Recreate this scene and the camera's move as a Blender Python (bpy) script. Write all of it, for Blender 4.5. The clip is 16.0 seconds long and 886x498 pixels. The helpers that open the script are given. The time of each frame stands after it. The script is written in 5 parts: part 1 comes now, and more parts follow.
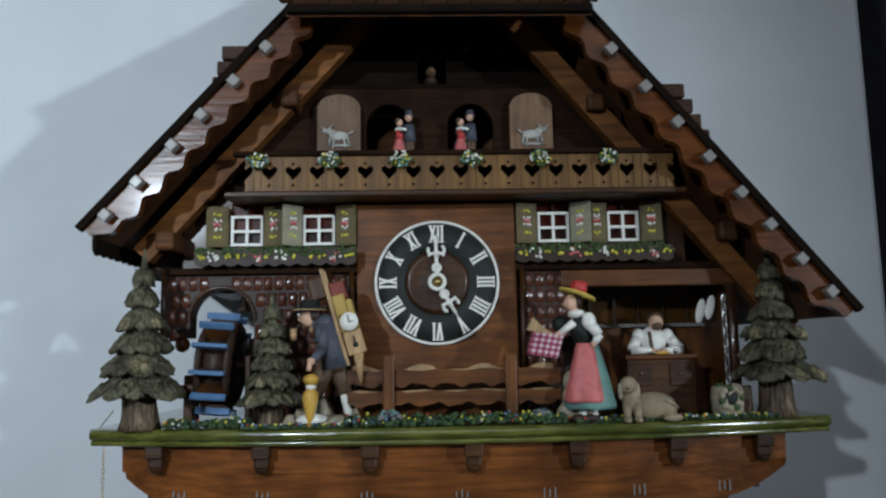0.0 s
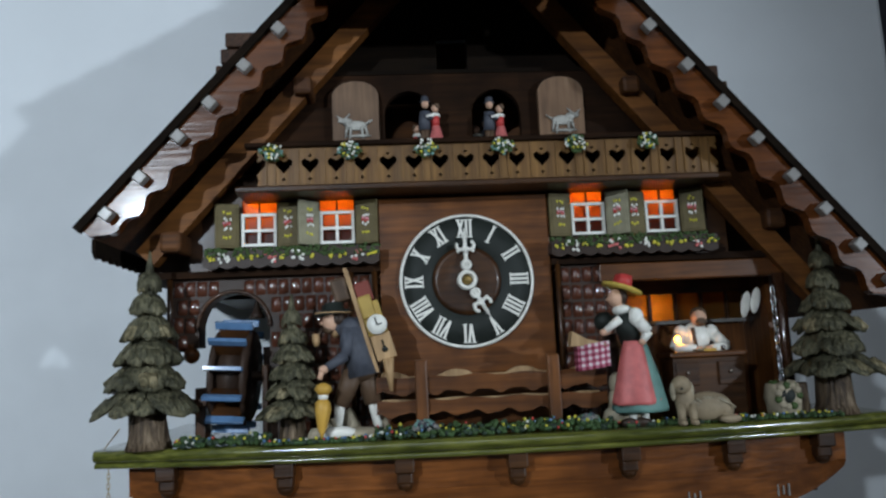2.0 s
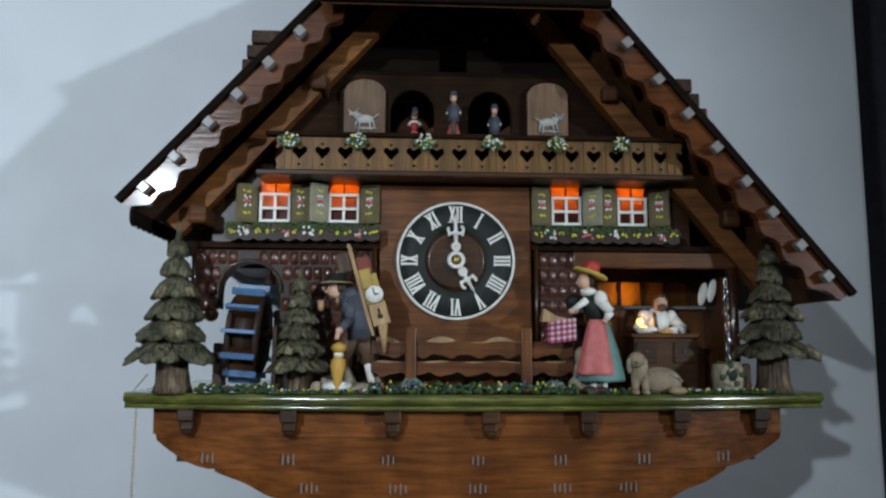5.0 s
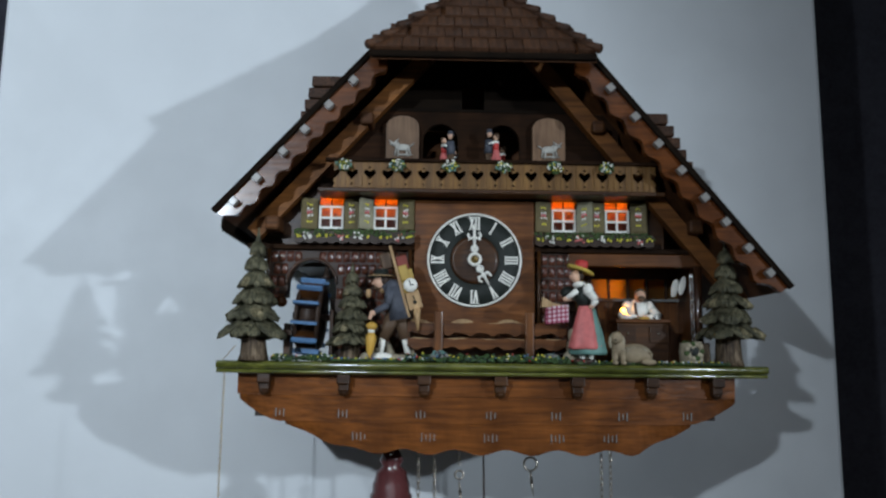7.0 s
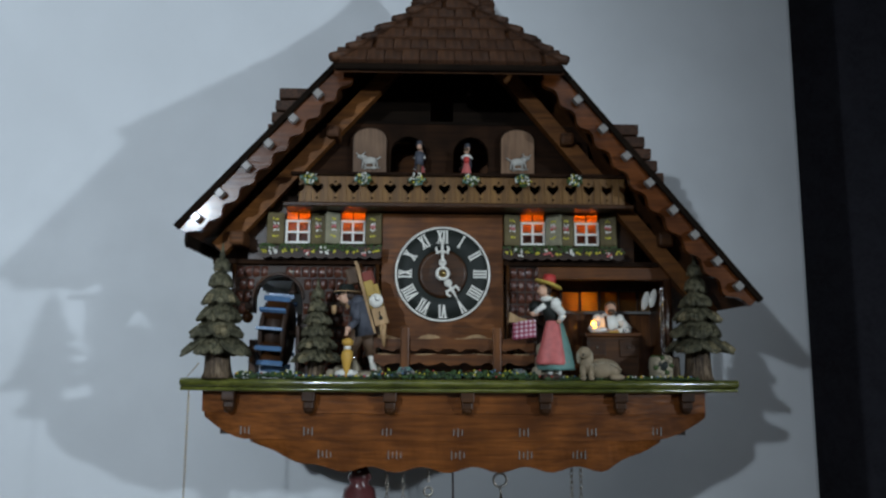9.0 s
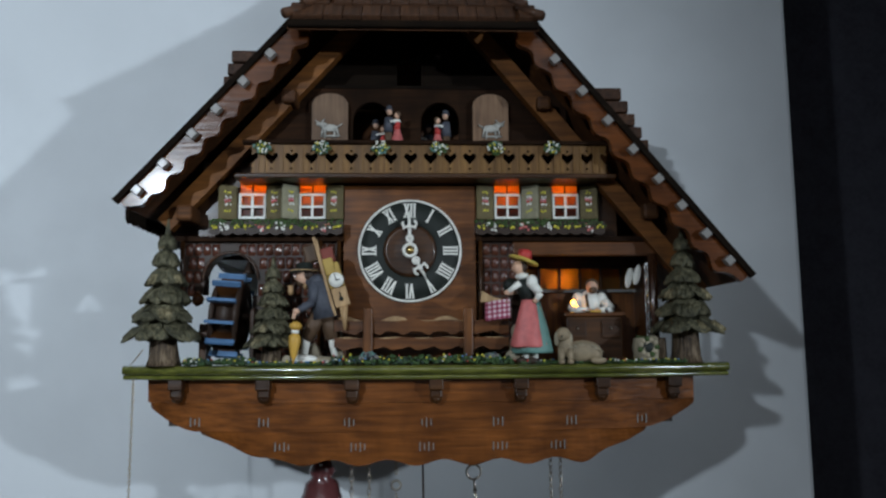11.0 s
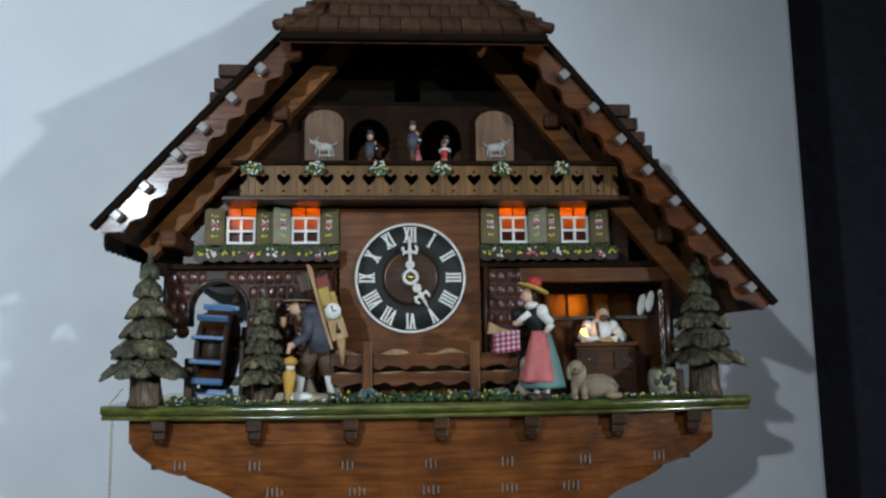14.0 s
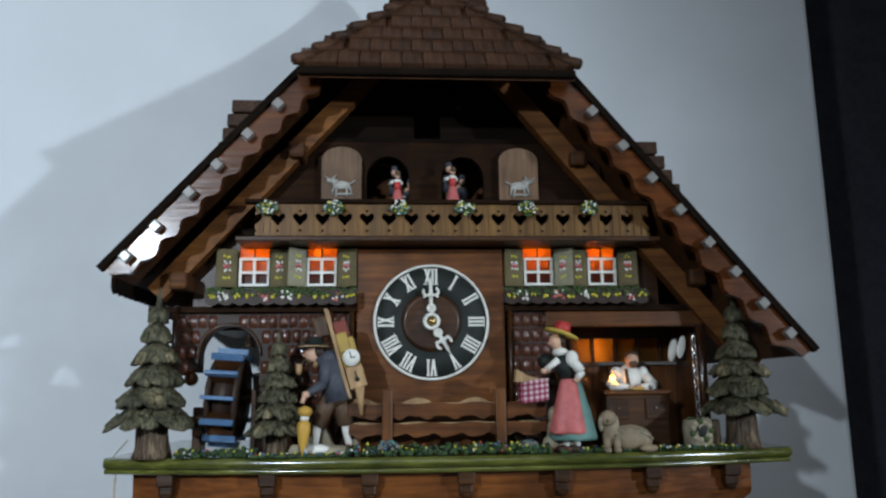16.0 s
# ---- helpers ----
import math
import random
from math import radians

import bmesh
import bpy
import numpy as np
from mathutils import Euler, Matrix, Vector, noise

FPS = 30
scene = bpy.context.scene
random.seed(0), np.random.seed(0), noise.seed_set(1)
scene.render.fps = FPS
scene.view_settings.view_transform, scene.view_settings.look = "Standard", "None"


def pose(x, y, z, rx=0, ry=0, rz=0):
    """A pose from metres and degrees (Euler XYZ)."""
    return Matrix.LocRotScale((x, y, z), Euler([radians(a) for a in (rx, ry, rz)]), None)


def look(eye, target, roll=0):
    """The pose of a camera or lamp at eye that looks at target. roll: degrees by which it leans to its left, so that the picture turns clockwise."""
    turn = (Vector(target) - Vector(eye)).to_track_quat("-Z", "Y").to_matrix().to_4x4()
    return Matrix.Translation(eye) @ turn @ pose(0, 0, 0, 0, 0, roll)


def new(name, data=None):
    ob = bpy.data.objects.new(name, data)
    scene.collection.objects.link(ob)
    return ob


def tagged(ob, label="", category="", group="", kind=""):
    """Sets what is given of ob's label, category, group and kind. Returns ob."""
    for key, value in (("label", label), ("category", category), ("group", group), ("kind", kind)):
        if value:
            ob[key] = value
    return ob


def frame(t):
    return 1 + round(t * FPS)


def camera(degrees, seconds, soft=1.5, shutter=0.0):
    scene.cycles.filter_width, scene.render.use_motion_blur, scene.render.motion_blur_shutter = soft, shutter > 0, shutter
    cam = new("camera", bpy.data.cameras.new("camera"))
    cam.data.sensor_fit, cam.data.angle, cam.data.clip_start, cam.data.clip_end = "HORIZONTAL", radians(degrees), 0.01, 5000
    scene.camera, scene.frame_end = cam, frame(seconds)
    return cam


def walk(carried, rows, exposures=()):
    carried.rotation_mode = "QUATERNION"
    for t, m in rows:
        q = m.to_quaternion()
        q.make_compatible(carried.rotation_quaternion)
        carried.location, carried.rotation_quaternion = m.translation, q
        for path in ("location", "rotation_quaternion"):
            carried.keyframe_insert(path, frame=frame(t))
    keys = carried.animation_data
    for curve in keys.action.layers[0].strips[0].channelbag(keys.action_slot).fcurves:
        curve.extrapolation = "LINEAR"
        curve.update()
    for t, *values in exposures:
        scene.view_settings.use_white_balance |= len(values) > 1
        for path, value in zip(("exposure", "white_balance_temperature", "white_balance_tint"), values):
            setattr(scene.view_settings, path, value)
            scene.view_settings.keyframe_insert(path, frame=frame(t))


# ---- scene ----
cam = camera(60.0, 16.0, soft=2.4)
PATH = [
    (0, (-0.013, -0.643, 1.743), (0.044, 1.339, 2.006), -1.0),
    (0.5, (-0.014, -0.634, 1.739), (0.05, 1.341, 2.047), -0.8),
    (1, (-0.021, -0.611, 1.742), (0.062, 1.362, 2.058), -1.3),
    (1.5, (-0.041, -0.604, 1.746), (0.065, 1.371, 2.04), -2.1),
    (2, (-0.052, -0.594, 1.739), (0.063, 1.382, 2.027), -2.6),
    (2.5, (-0.056, -0.589, 1.736), (0.071, 1.388, 2.01), -2.5),
    (3, (-0.051, -0.584, 1.725), (0.065, 1.392, 2.014), -2.0),
    (3.2, (-0.048, -0.585, 1.737), (0.07, 1.398, 1.97), -1.9),
    (5.3, (-0.046, -0.701, 1.717), (0.048, 1.28, 1.981), 0.5),
    (5.5, (-0.046, -0.722, 1.709), (0.04, 1.258, 1.985), 0.6),
    (6, (-0.055, -0.776, 1.717), (0.015, 1.202, 2.004), 1.1),
    (6.5, (-0.055, -0.816, 1.694), (0.009, 1.161, 1.989), 1.1),
    (7, (-0.05, -0.844, 1.689), (-0.015, 1.134, 1.977), 0.7),
    (7.5, (-0.051, -0.864, 1.687), (-0.022, 1.115, 1.978), 0.7),
    (8, (-0.052, -0.873, 1.699), (-0.025, 1.104, 1.996), 0.8),
    (8.5, (-0.047, -0.853, 1.705), (-0.006, 1.125, 1.998), 0.5),
    (9, (-0.02, -0.838, 1.705), (0.028, 1.14, 1.995), 0.3),
    (9.5, (-0.004, -0.819, 1.708), (0.065, 1.163, 1.965), -0.0),
    (9.7, (0.006, -0.812, 1.694), (0.064, 1.168, 1.969), -0.2),
    (12, (0.0, -0.751, 1.714), (0.104, 1.234, 1.94), -0.8),
    (12.5, (-0.001, -0.742, 1.709), (0.109, 1.239, 1.963), -1.1),
    (13, (-0.004, -0.73, 1.722), (0.105, 1.252, 1.966), -0.7),
    (13.5, (-0.012, -0.724, 1.726), (0.109, 1.255, 1.988), -0.5),
    (14, (-0.016, -0.727, 1.729), (0.113, 1.251, 1.997), -0.8),
    (14.5, (-0.02, -0.728, 1.725), (0.113, 1.247, 2.01), -0.7),
    (15, (-0.023, -0.728, 1.732), (0.113, 1.247, 2.014), -0.7),
    (15.5, (-0.027, -0.714, 1.734), (0.11, 1.254, 2.065), -0.5),
    (16, (-0.036, -0.695, 1.739), (0.098, 1.268, 2.101), -0.7),
]
walk(cam, [(t, look(eye, target, roll)) for t, eye, target, roll in PATH], [(0.0, -0.32), (3.0, -0.27), (7.0, -0.25), (8.0, -0.52), (9.5, -0.52), (12.0, -0.32), (16.0, -0.20)])

# ---- light: two room lamps, one to each side, a dim room, an added fill ----
world = bpy.data.worlds.new("room_air")
world.use_nodes = True
world.node_tree.nodes["Background"].inputs[0].default_value = (0.55, 0.68, 0.85, 1)
world.node_tree.nodes["Background"].inputs[1].default_value = 0.06
scene.world = world
scene.view_settings.exposure = 0.0


def room_lamp(name, place, target, power, radius, beam, colour):
    data = bpy.data.lights.new(name, "SPOT")
    data.shadow_soft_size, data.energy, data.color = radius, power, colour
    data.spot_size, data.spot_blend = radians(beam), 1.0
    ob = new(name, data)
    ob.matrix_world = look(place, target)
    return tagged(ob, "shaded lamp of the room, beside the clock", "lamp")


room_lamp("room_lamp", (-0.72, -1.55, 2.15), (-1.05, 0.215, 1.76), 90, 0.022, 122, (0.79, 0.91, 1.03))
room_lamp("room_lamp", (1.65, -1.63, 1.99), (-1.00, 0.215, 1.79), 126, 0.030, 48, (0.79, 0.91, 1.03))

# added fill with no known source, keeps the shadows from going black
data = bpy.data.lights.new("ceiling_fill", "AREA")
data.shape, data.size, data.energy, data.color = "DISK", 1.4, 10.0, (0.86, 0.92, 1.0)
ceiling_fill = new("ceiling_fill", data)
ceiling_fill.matrix_world = look((0.0, -1.6, 2.66), (0, -1.2, 0))
tagged(ceiling_fill, "added wide dim fill light near the ceiling", "lamp")


# ---- materials ----
def shader(name, rough=0.5, metal=0.0, coat=0.0):
    m = bpy.data.materials.new(name)
    m.use_nodes = True
    n = m.node_tree.nodes
    b = n["Principled BSDF"]
    b.inputs["Roughness"].default_value = rough
    b.inputs["Metallic"].default_value = metal
    b.inputs["Coat Weight"].default_value = coat
    b.inputs["Coat Roughness"].default_value = 0.12
    b.inputs["Specular IOR Level"].default_value = 0.3 if coat < 0.55 else 0.5
    return m, n, m.node_tree.links, b


def mixed(n, l, fac, a, c):
    mix = n.new("ShaderNodeMix")
    mix.data_type = "RGBA"
    l.new(fac, mix.inputs[0])
    for k, v in ((6, a), (7, c)):
        if isinstance(v, tuple):
            mix.inputs[k].default_value = (*v, 1)
        else:
            l.new(v, mix.inputs[k])
    return mix.outputs[2]


def noisy(n, l, scale, detail=4, stretch=(1, 1, 1), lo=0.35, hi=0.65):
    tc = n.new("ShaderNodeTexCoord")
    mp = n.new("ShaderNodeMapping")
    mp.inputs["Scale"].default_value = stretch
    l.new(tc.outputs["Object"], mp.inputs[0])
    t = n.new("ShaderNodeTexNoise")
    t.inputs["Scale"].default_value, t.inputs["Detail"].default_value = scale, detail
    l.new(mp.outputs[0], t.inputs[0])
    r = n.new("ShaderNodeMapRange")
    r.inputs[1].default_value, r.inputs[2].default_value = lo, hi
    l.new(t.outputs[0], r.inputs[0])
    return r.outputs[0]


def bumped(n, l, b, height, strength, distance):
    k = n.new("ShaderNodeBump")
    k.inputs["Strength"].default_value, k.inputs["Distance"].default_value = strength, distance
    l.new(height, k.inputs["Height"])
    l.new(k.outputs[0], b.inputs["Normal"])


def wood(name, dark, light, rough=0.35, coat=0.3, along="x", grain=260):
    """Stained wood: long grain, blotches of stain, fine relief; shifts a little from piece to piece."""
    m, n, l, b = shader(name, rough, 0, coat)
    st = {"x": (0.07, 1, 1), "z": (1, 1, 0.07), "y": (1, 0.07, 1)}[along]
    g = noisy(n, l, grain, 5, st, 0.3, 0.7)
    blot = noisy(n, l, 28, 3, (1, 1, 1), 0.3, 0.7)
    base = mixed(n, l, g, dark, light)
    deep = tuple(v * 0.55 for v in dark)
    col = mixed(n, l, blot, base, mixed(n, l, g, deep, dark))
    oi = n.new("ShaderNodeObjectInfo")
    hsv = n.new("ShaderNodeHueSaturation")
    mr = n.new("ShaderNodeMapRange")
    mr.inputs[3].default_value, mr.inputs[4].default_value = 0.8, 1.2
    l.new(oi.outputs["Random"], mr.inputs[0])
    l.new(mr.outputs[0], hsv.inputs["Value"])
    l.new(col, hsv.inputs["Color"])
    l.new(hsv.outputs[0], b.inputs["Base Color"])
    if rough > 0.9:
        b.inputs["Specular IOR Level"].default_value = 0.05
    bumped(n, l, b, g, 0.25, 0.0006)
    return m


def paint(name, colour, rough=0.5, coat=0.0, wear=0.75, scale=130, bump=0.2):
    """Hand-brushed paint over carved wood, thinner here and there."""
    m, n, l, b = shader(name, rough, 0, coat)
    f = noisy(n, l, scale, 4)
    big = noisy(n, l, scale / 5, 2)
    worn = tuple(v * wear for v in colour)
    pale = tuple(min(1, v * 1.12) for v in colour)
    l.new(mixed(n, l, big, mixed(n, l, f, worn, colour), mixed(n, l, f, colour, pale)), b.inputs["Base Color"])
    bumped(n, l, b, f, bump, 0.0005)
    return m


def metal(name, colour, rough=0.3):
    m, n, l, b = shader(name, rough, 1.0)
    f = noisy(n, l, 300, 3)
    l.new(mixed(n, l, f, tuple(v * 0.6 for v in colour), colour), b.inputs["Base Color"])
    return m


def glow(name, colour, strength):
    m = bpy.data.materials.new(name)
    m.use_nodes = True
    n, l = m.node_tree.nodes, m.node_tree.links
    n.remove(n["Principled BSDF"])
    e = n.new("ShaderNodeEmission")
    e.inputs[0].default_value, e.inputs[1].default_value = (*colour, 1), strength
    l.new(e.outputs[0], n["Material Output"].inputs[0])
    return m


def tinted_pane(name, colour, thru):
    """Coloured film behind a window: lets some light through, with a slight gloss."""
    m, n, l, b = shader(name, 0.35)
    b.inputs["Base Color"].default_value = (*colour, 1)
    t = n.new("ShaderNodeBsdfTranslucent")
    t.inputs[0].default_value = (*thru, 1)
    mix = n.new("ShaderNodeMixShader")
    mix.inputs[0].default_value = 0.6
    l.new(b.outputs[0], mix.inputs[1])
    l.new(t.outputs[0], mix.inputs[2])
    l.new(mix.outputs[0], n["Material Output"].inputs[0])
    return m


WALNUT = wood("walnut_stain", (0.034, 0.013, 0.004), (0.095, 0.037, 0.010), 0.42, 0.22)
WALNUT_UP = wood("walnut_stain_upright", (0.034, 0.013, 0.004), (0.095, 0.037, 0.010), 0.34, 0.5, "z")
ROUGH_WOOD = wood("dull_walnut", (0.055, 0.020, 0.006), (0.135, 0.050, 0.013), 0.65, 0.0)
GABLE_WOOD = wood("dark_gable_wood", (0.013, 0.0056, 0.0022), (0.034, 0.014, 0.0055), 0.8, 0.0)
# near-black trim colour, which also carries the shade of the gable recesses
SHADE_TRIM_WOOD = wood("shade_and_trim_wood", (0.006, 0.0032, 0.0014), (0.013, 0.007, 0.0032), 0.95, 0.0)
CHESTNUT = wood("chestnut_stain", (0.085, 0.028, 0.006), (0.215, 0.074, 0.016), 0.40, 0.3)
CHESTNUT_UP = wood("chestnut_stain_upright", (0.075, 0.026, 0.006), (0.18, 0.064, 0.015), 0.42, 0.25, "z")
HULL_WOOD = wood("base_stain", (0.110, 0.034, 0.007), (0.265, 0.086, 0.018), 0.36, 0.4)
BOARD_WOOD = wood("gable_board_stain", (0.072, 0.021, 0.005), (0.175, 0.054, 0.012), 0.26, 0.12)
RAFTER = wood("rafter_stain", (0.095, 0.034, 0.007), (0.24, 0.090, 0.019), 0.6, 0.0)
HONEY = wood("honey_wood", (0.115, 0.053, 0.013), (0.255, 0.132, 0.036), 0.5, 0.12, "z")
DOOR_WOOD = wood("bare_maple", (0.125, 0.068, 0.036), (0.21, 0.125, 0.070), 0.55, 0.05, "z")
CREAM_WOOD = wood("cream_carved_wood", (0.33, 0.20, 0.095), (0.55, 0.37, 0.19), 0.55, 0.0, "z")
SHINGLE = wood("shingle_stain", (0.040, 0.017, 0.008), (0.11, 0.048, 0.022), 0.6, 0.05, "y", 300)
for dull, gloss in ((GABLE_WOOD, 0.10), (SHADE_TRIM_WOOD, 0.15), (ROUGH_WOOD, 0.25), (SHINGLE, 0.25), (HONEY, 0.3), (RAFTER, 0.25), (BOARD_WOOD, 0.22)):
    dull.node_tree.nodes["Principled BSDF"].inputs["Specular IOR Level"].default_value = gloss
BRICK = paint("brick_glaze", (0.085, 0.030, 0.017), 0.14, 0.8, 0.55)
GREEN = wood("green_rim_paint", (0.070, 0.082, 0.014), (0.25, 0.25, 0.050), 0.18, 0.9, "x", 500)
CHECK_DARK = paint("check_crimson", (0.20, 0.018, 0.045), 0.6)
CHECK_MID = paint("check_rose", (0.42, 0.13, 0.19), 0.6)
CHECK_WHITE = paint("check_white", (0.62, 0.52, 0.53), 0.6)
WHITE = paint("white_paint", (0.78, 0.77, 0.70), 0.4, 0.1, 0.85)
BLACK = paint("black_paint", (0.014, 0.018, 0.015), 0.6)
STUD = paint("pewter_studs", (0.22, 0.21, 0.195), 0.35, 0.2)
SAGE = paint("sage_shutter_paint", (0.125, 0.098, 0.042), 0.65, 0.0, 0.6)
SAGE_PALE = paint("pale_shutter_paint", (0.27, 0.25, 0.165), 0.65, 0.0, 0.6)
MOSS = paint("moss_paint", (0.05, 0.085, 0.025), 0.6)
RED = paint("red_paint", (0.50, 0.050, 0.045), 0.45)
ROSE = paint("rose_paint", (0.60, 0.16, 0.15), 0.5)
PINK = paint("pink_paint", (0.70, 0.30, 0.34), 0.5)
YELLOW = paint("yellow_paint", (0.62, 0.55, 0.06), 0.45)
STRAW = paint("straw_paint", (0.60, 0.44, 0.09), 0.5)
OCHRE = paint("ochre_paint", (0.55, 0.32, 0.06), 0.45)
BLUE = paint("blue_paint", (0.095, 0.19, 0.34), 0.36, 0.35)
SLATE = paint("slate_blue_paint", (0.070, 0.076, 0.094), 0.6, 0, 0.55)
PACK_RED = paint("faded_red_paint", (0.20, 0.045, 0.032), 0.6)
PACK_YELLOW = paint("faded_yellow_paint", (0.40, 0.27, 0.07), 0.6)
GRASS = paint("grass_paint", (0.045, 0.085, 0.028), 0.6)
LEAF = paint("dull_leaf_paint", (0.028, 0.048, 0.030), 0.6)
TEAL = paint("teal_paint", (0.13, 0.25, 0.22), 0.55)
SKIN = paint("flesh_paint", (0.62, 0.38, 0.26), 0.5)
BROWN = paint("brown_paint", (0.10, 0.060, 0.035), 0.55)
DARKBROWN = paint("dark_brown_paint", (0.035, 0.020, 0.013), 0.5)
FUR = paint("fur_paint", (0.30, 0.235, 0.15), 0.6, 0, 0.5, 90, 0.6)
STONE = paint("stone_paint", (0.36, 0.31, 0.22), 0.6, 0, 0.5, 90, 0.6)


def carved(name, dark, light, rough=0.6):
    """Knife-cut wood with thin colour washed into the grooves."""
    m, n, l, b = shader(name, rough)
    g = noisy(n, l, 420, 3, (1, 1, 0.16), 0.36, 0.64)
    big = noisy(n, l, 60, 3, (1, 1, 1), 0.35, 0.65)
    l.new(mixed(n, l, big, mixed(n, l, g, tuple(v * 0.35 for v in dark), dark), mixed(n, l, g, dark, light)), b.inputs["Base Color"])
    bumped(n, l, b, g, 0.9, 0.0012)
    return m


NEEDLE = carved("fir_carving", (0.068, 0.066, 0.038), (0.190, 0.170, 0.100))
NEEDLE_TIP = carved("fir_tip_wood", (0.17, 0.145, 0.075), (0.42, 0.35, 0.21))
TRUNK = carved("trunk_wood", (0.085, 0.055, 0.032), (0.24, 0.175, 0.11))
STEEL = metal("chain_steel", (0.55, 0.50, 0.42), 0.3)
BRASS = metal("brass", (0.60, 0.42, 0.16), 0.28)
SILVER = metal("bright_steel", (0.78, 0.78, 0.76), 0.25)
PEWTER = paint("pewter_relief", (0.40, 0.39, 0.35), 0.5, 0.1, 0.4, 400, 0.6)
LACQUER = wood("black_lacquer", (0.030, 0.012, 0.006), (0.070, 0.030, 0.014), 0.22, 1.0, "z")
GLASS_RED = tinted_pane("red_film", (0.11, 0.014, 0.010), (0.95, 0.54, 0.17))
GLASS_AMBER = tinted_pane("amber_film", (0.10, 0.05, 0.012), (0.95, 0.62, 0.20))
GLASS_DIM = tinted_pane("dimmed_red_film", (0.055, 0.022, 0.016), (0.42, 0.18, 0.07))
BULB = glow("bulb_glow", (1.0, 0.46, 0.10), 85.0)
PANE_BULB = glow("pane_bulb_glow", (1.0, 0.55, 0.14), 95.0)
BULB_WARM = glow("workshop_bulb_glow", (1.0, 0.34, 0.014), 62.0)
PLASTER = paint("white_plaster", (0.66, 0.69, 0.71), 0.75, 0, 0.965, 9, 0.05)
DARK = paint("unlit_dark_colour", (0.055, 0.055, 0.070), 0.9)
FLOOR_MAT = wood("oak_floor", (0.16, 0.10, 0.05), (0.28, 0.19, 0.10), 0.5, 0.1, "y", 20)


# ---- mesh helpers ----
def unit_ball(seg, rings):
    v = [(0, 0, 1)] + [(math.sin(math.pi * r / rings) * math.cos(2 * math.pi * i / seg), math.sin(math.pi * r / rings) * math.sin(2 * math.pi * i / seg), math.cos(math.pi * r / rings)) for r in range(1, rings) for i in range(seg)] + [(0, 0, -1)]
    f = [(0, 1 + i, 1 + (i + 1) % seg) for i in range(seg)]
    for r in range(rings - 2):
        a, b = 1 + r * seg, 1 + (r + 1) * seg
        f += [(a + i, b + i, b + (i + 1) % seg, a + (i + 1) % seg) for i in range(seg)]
    a, end = 1 + (rings - 2) * seg, len(v) - 1
    f += [(a + (i + 1) % seg, a + i, end) for i in range(seg)]
    return [Vector(p) for p in v], f


BALLS = {seg: unit_ball(seg, max(4, seg * 2 // 3)) for seg in (5, 6, 8, 10, 12, 14)}


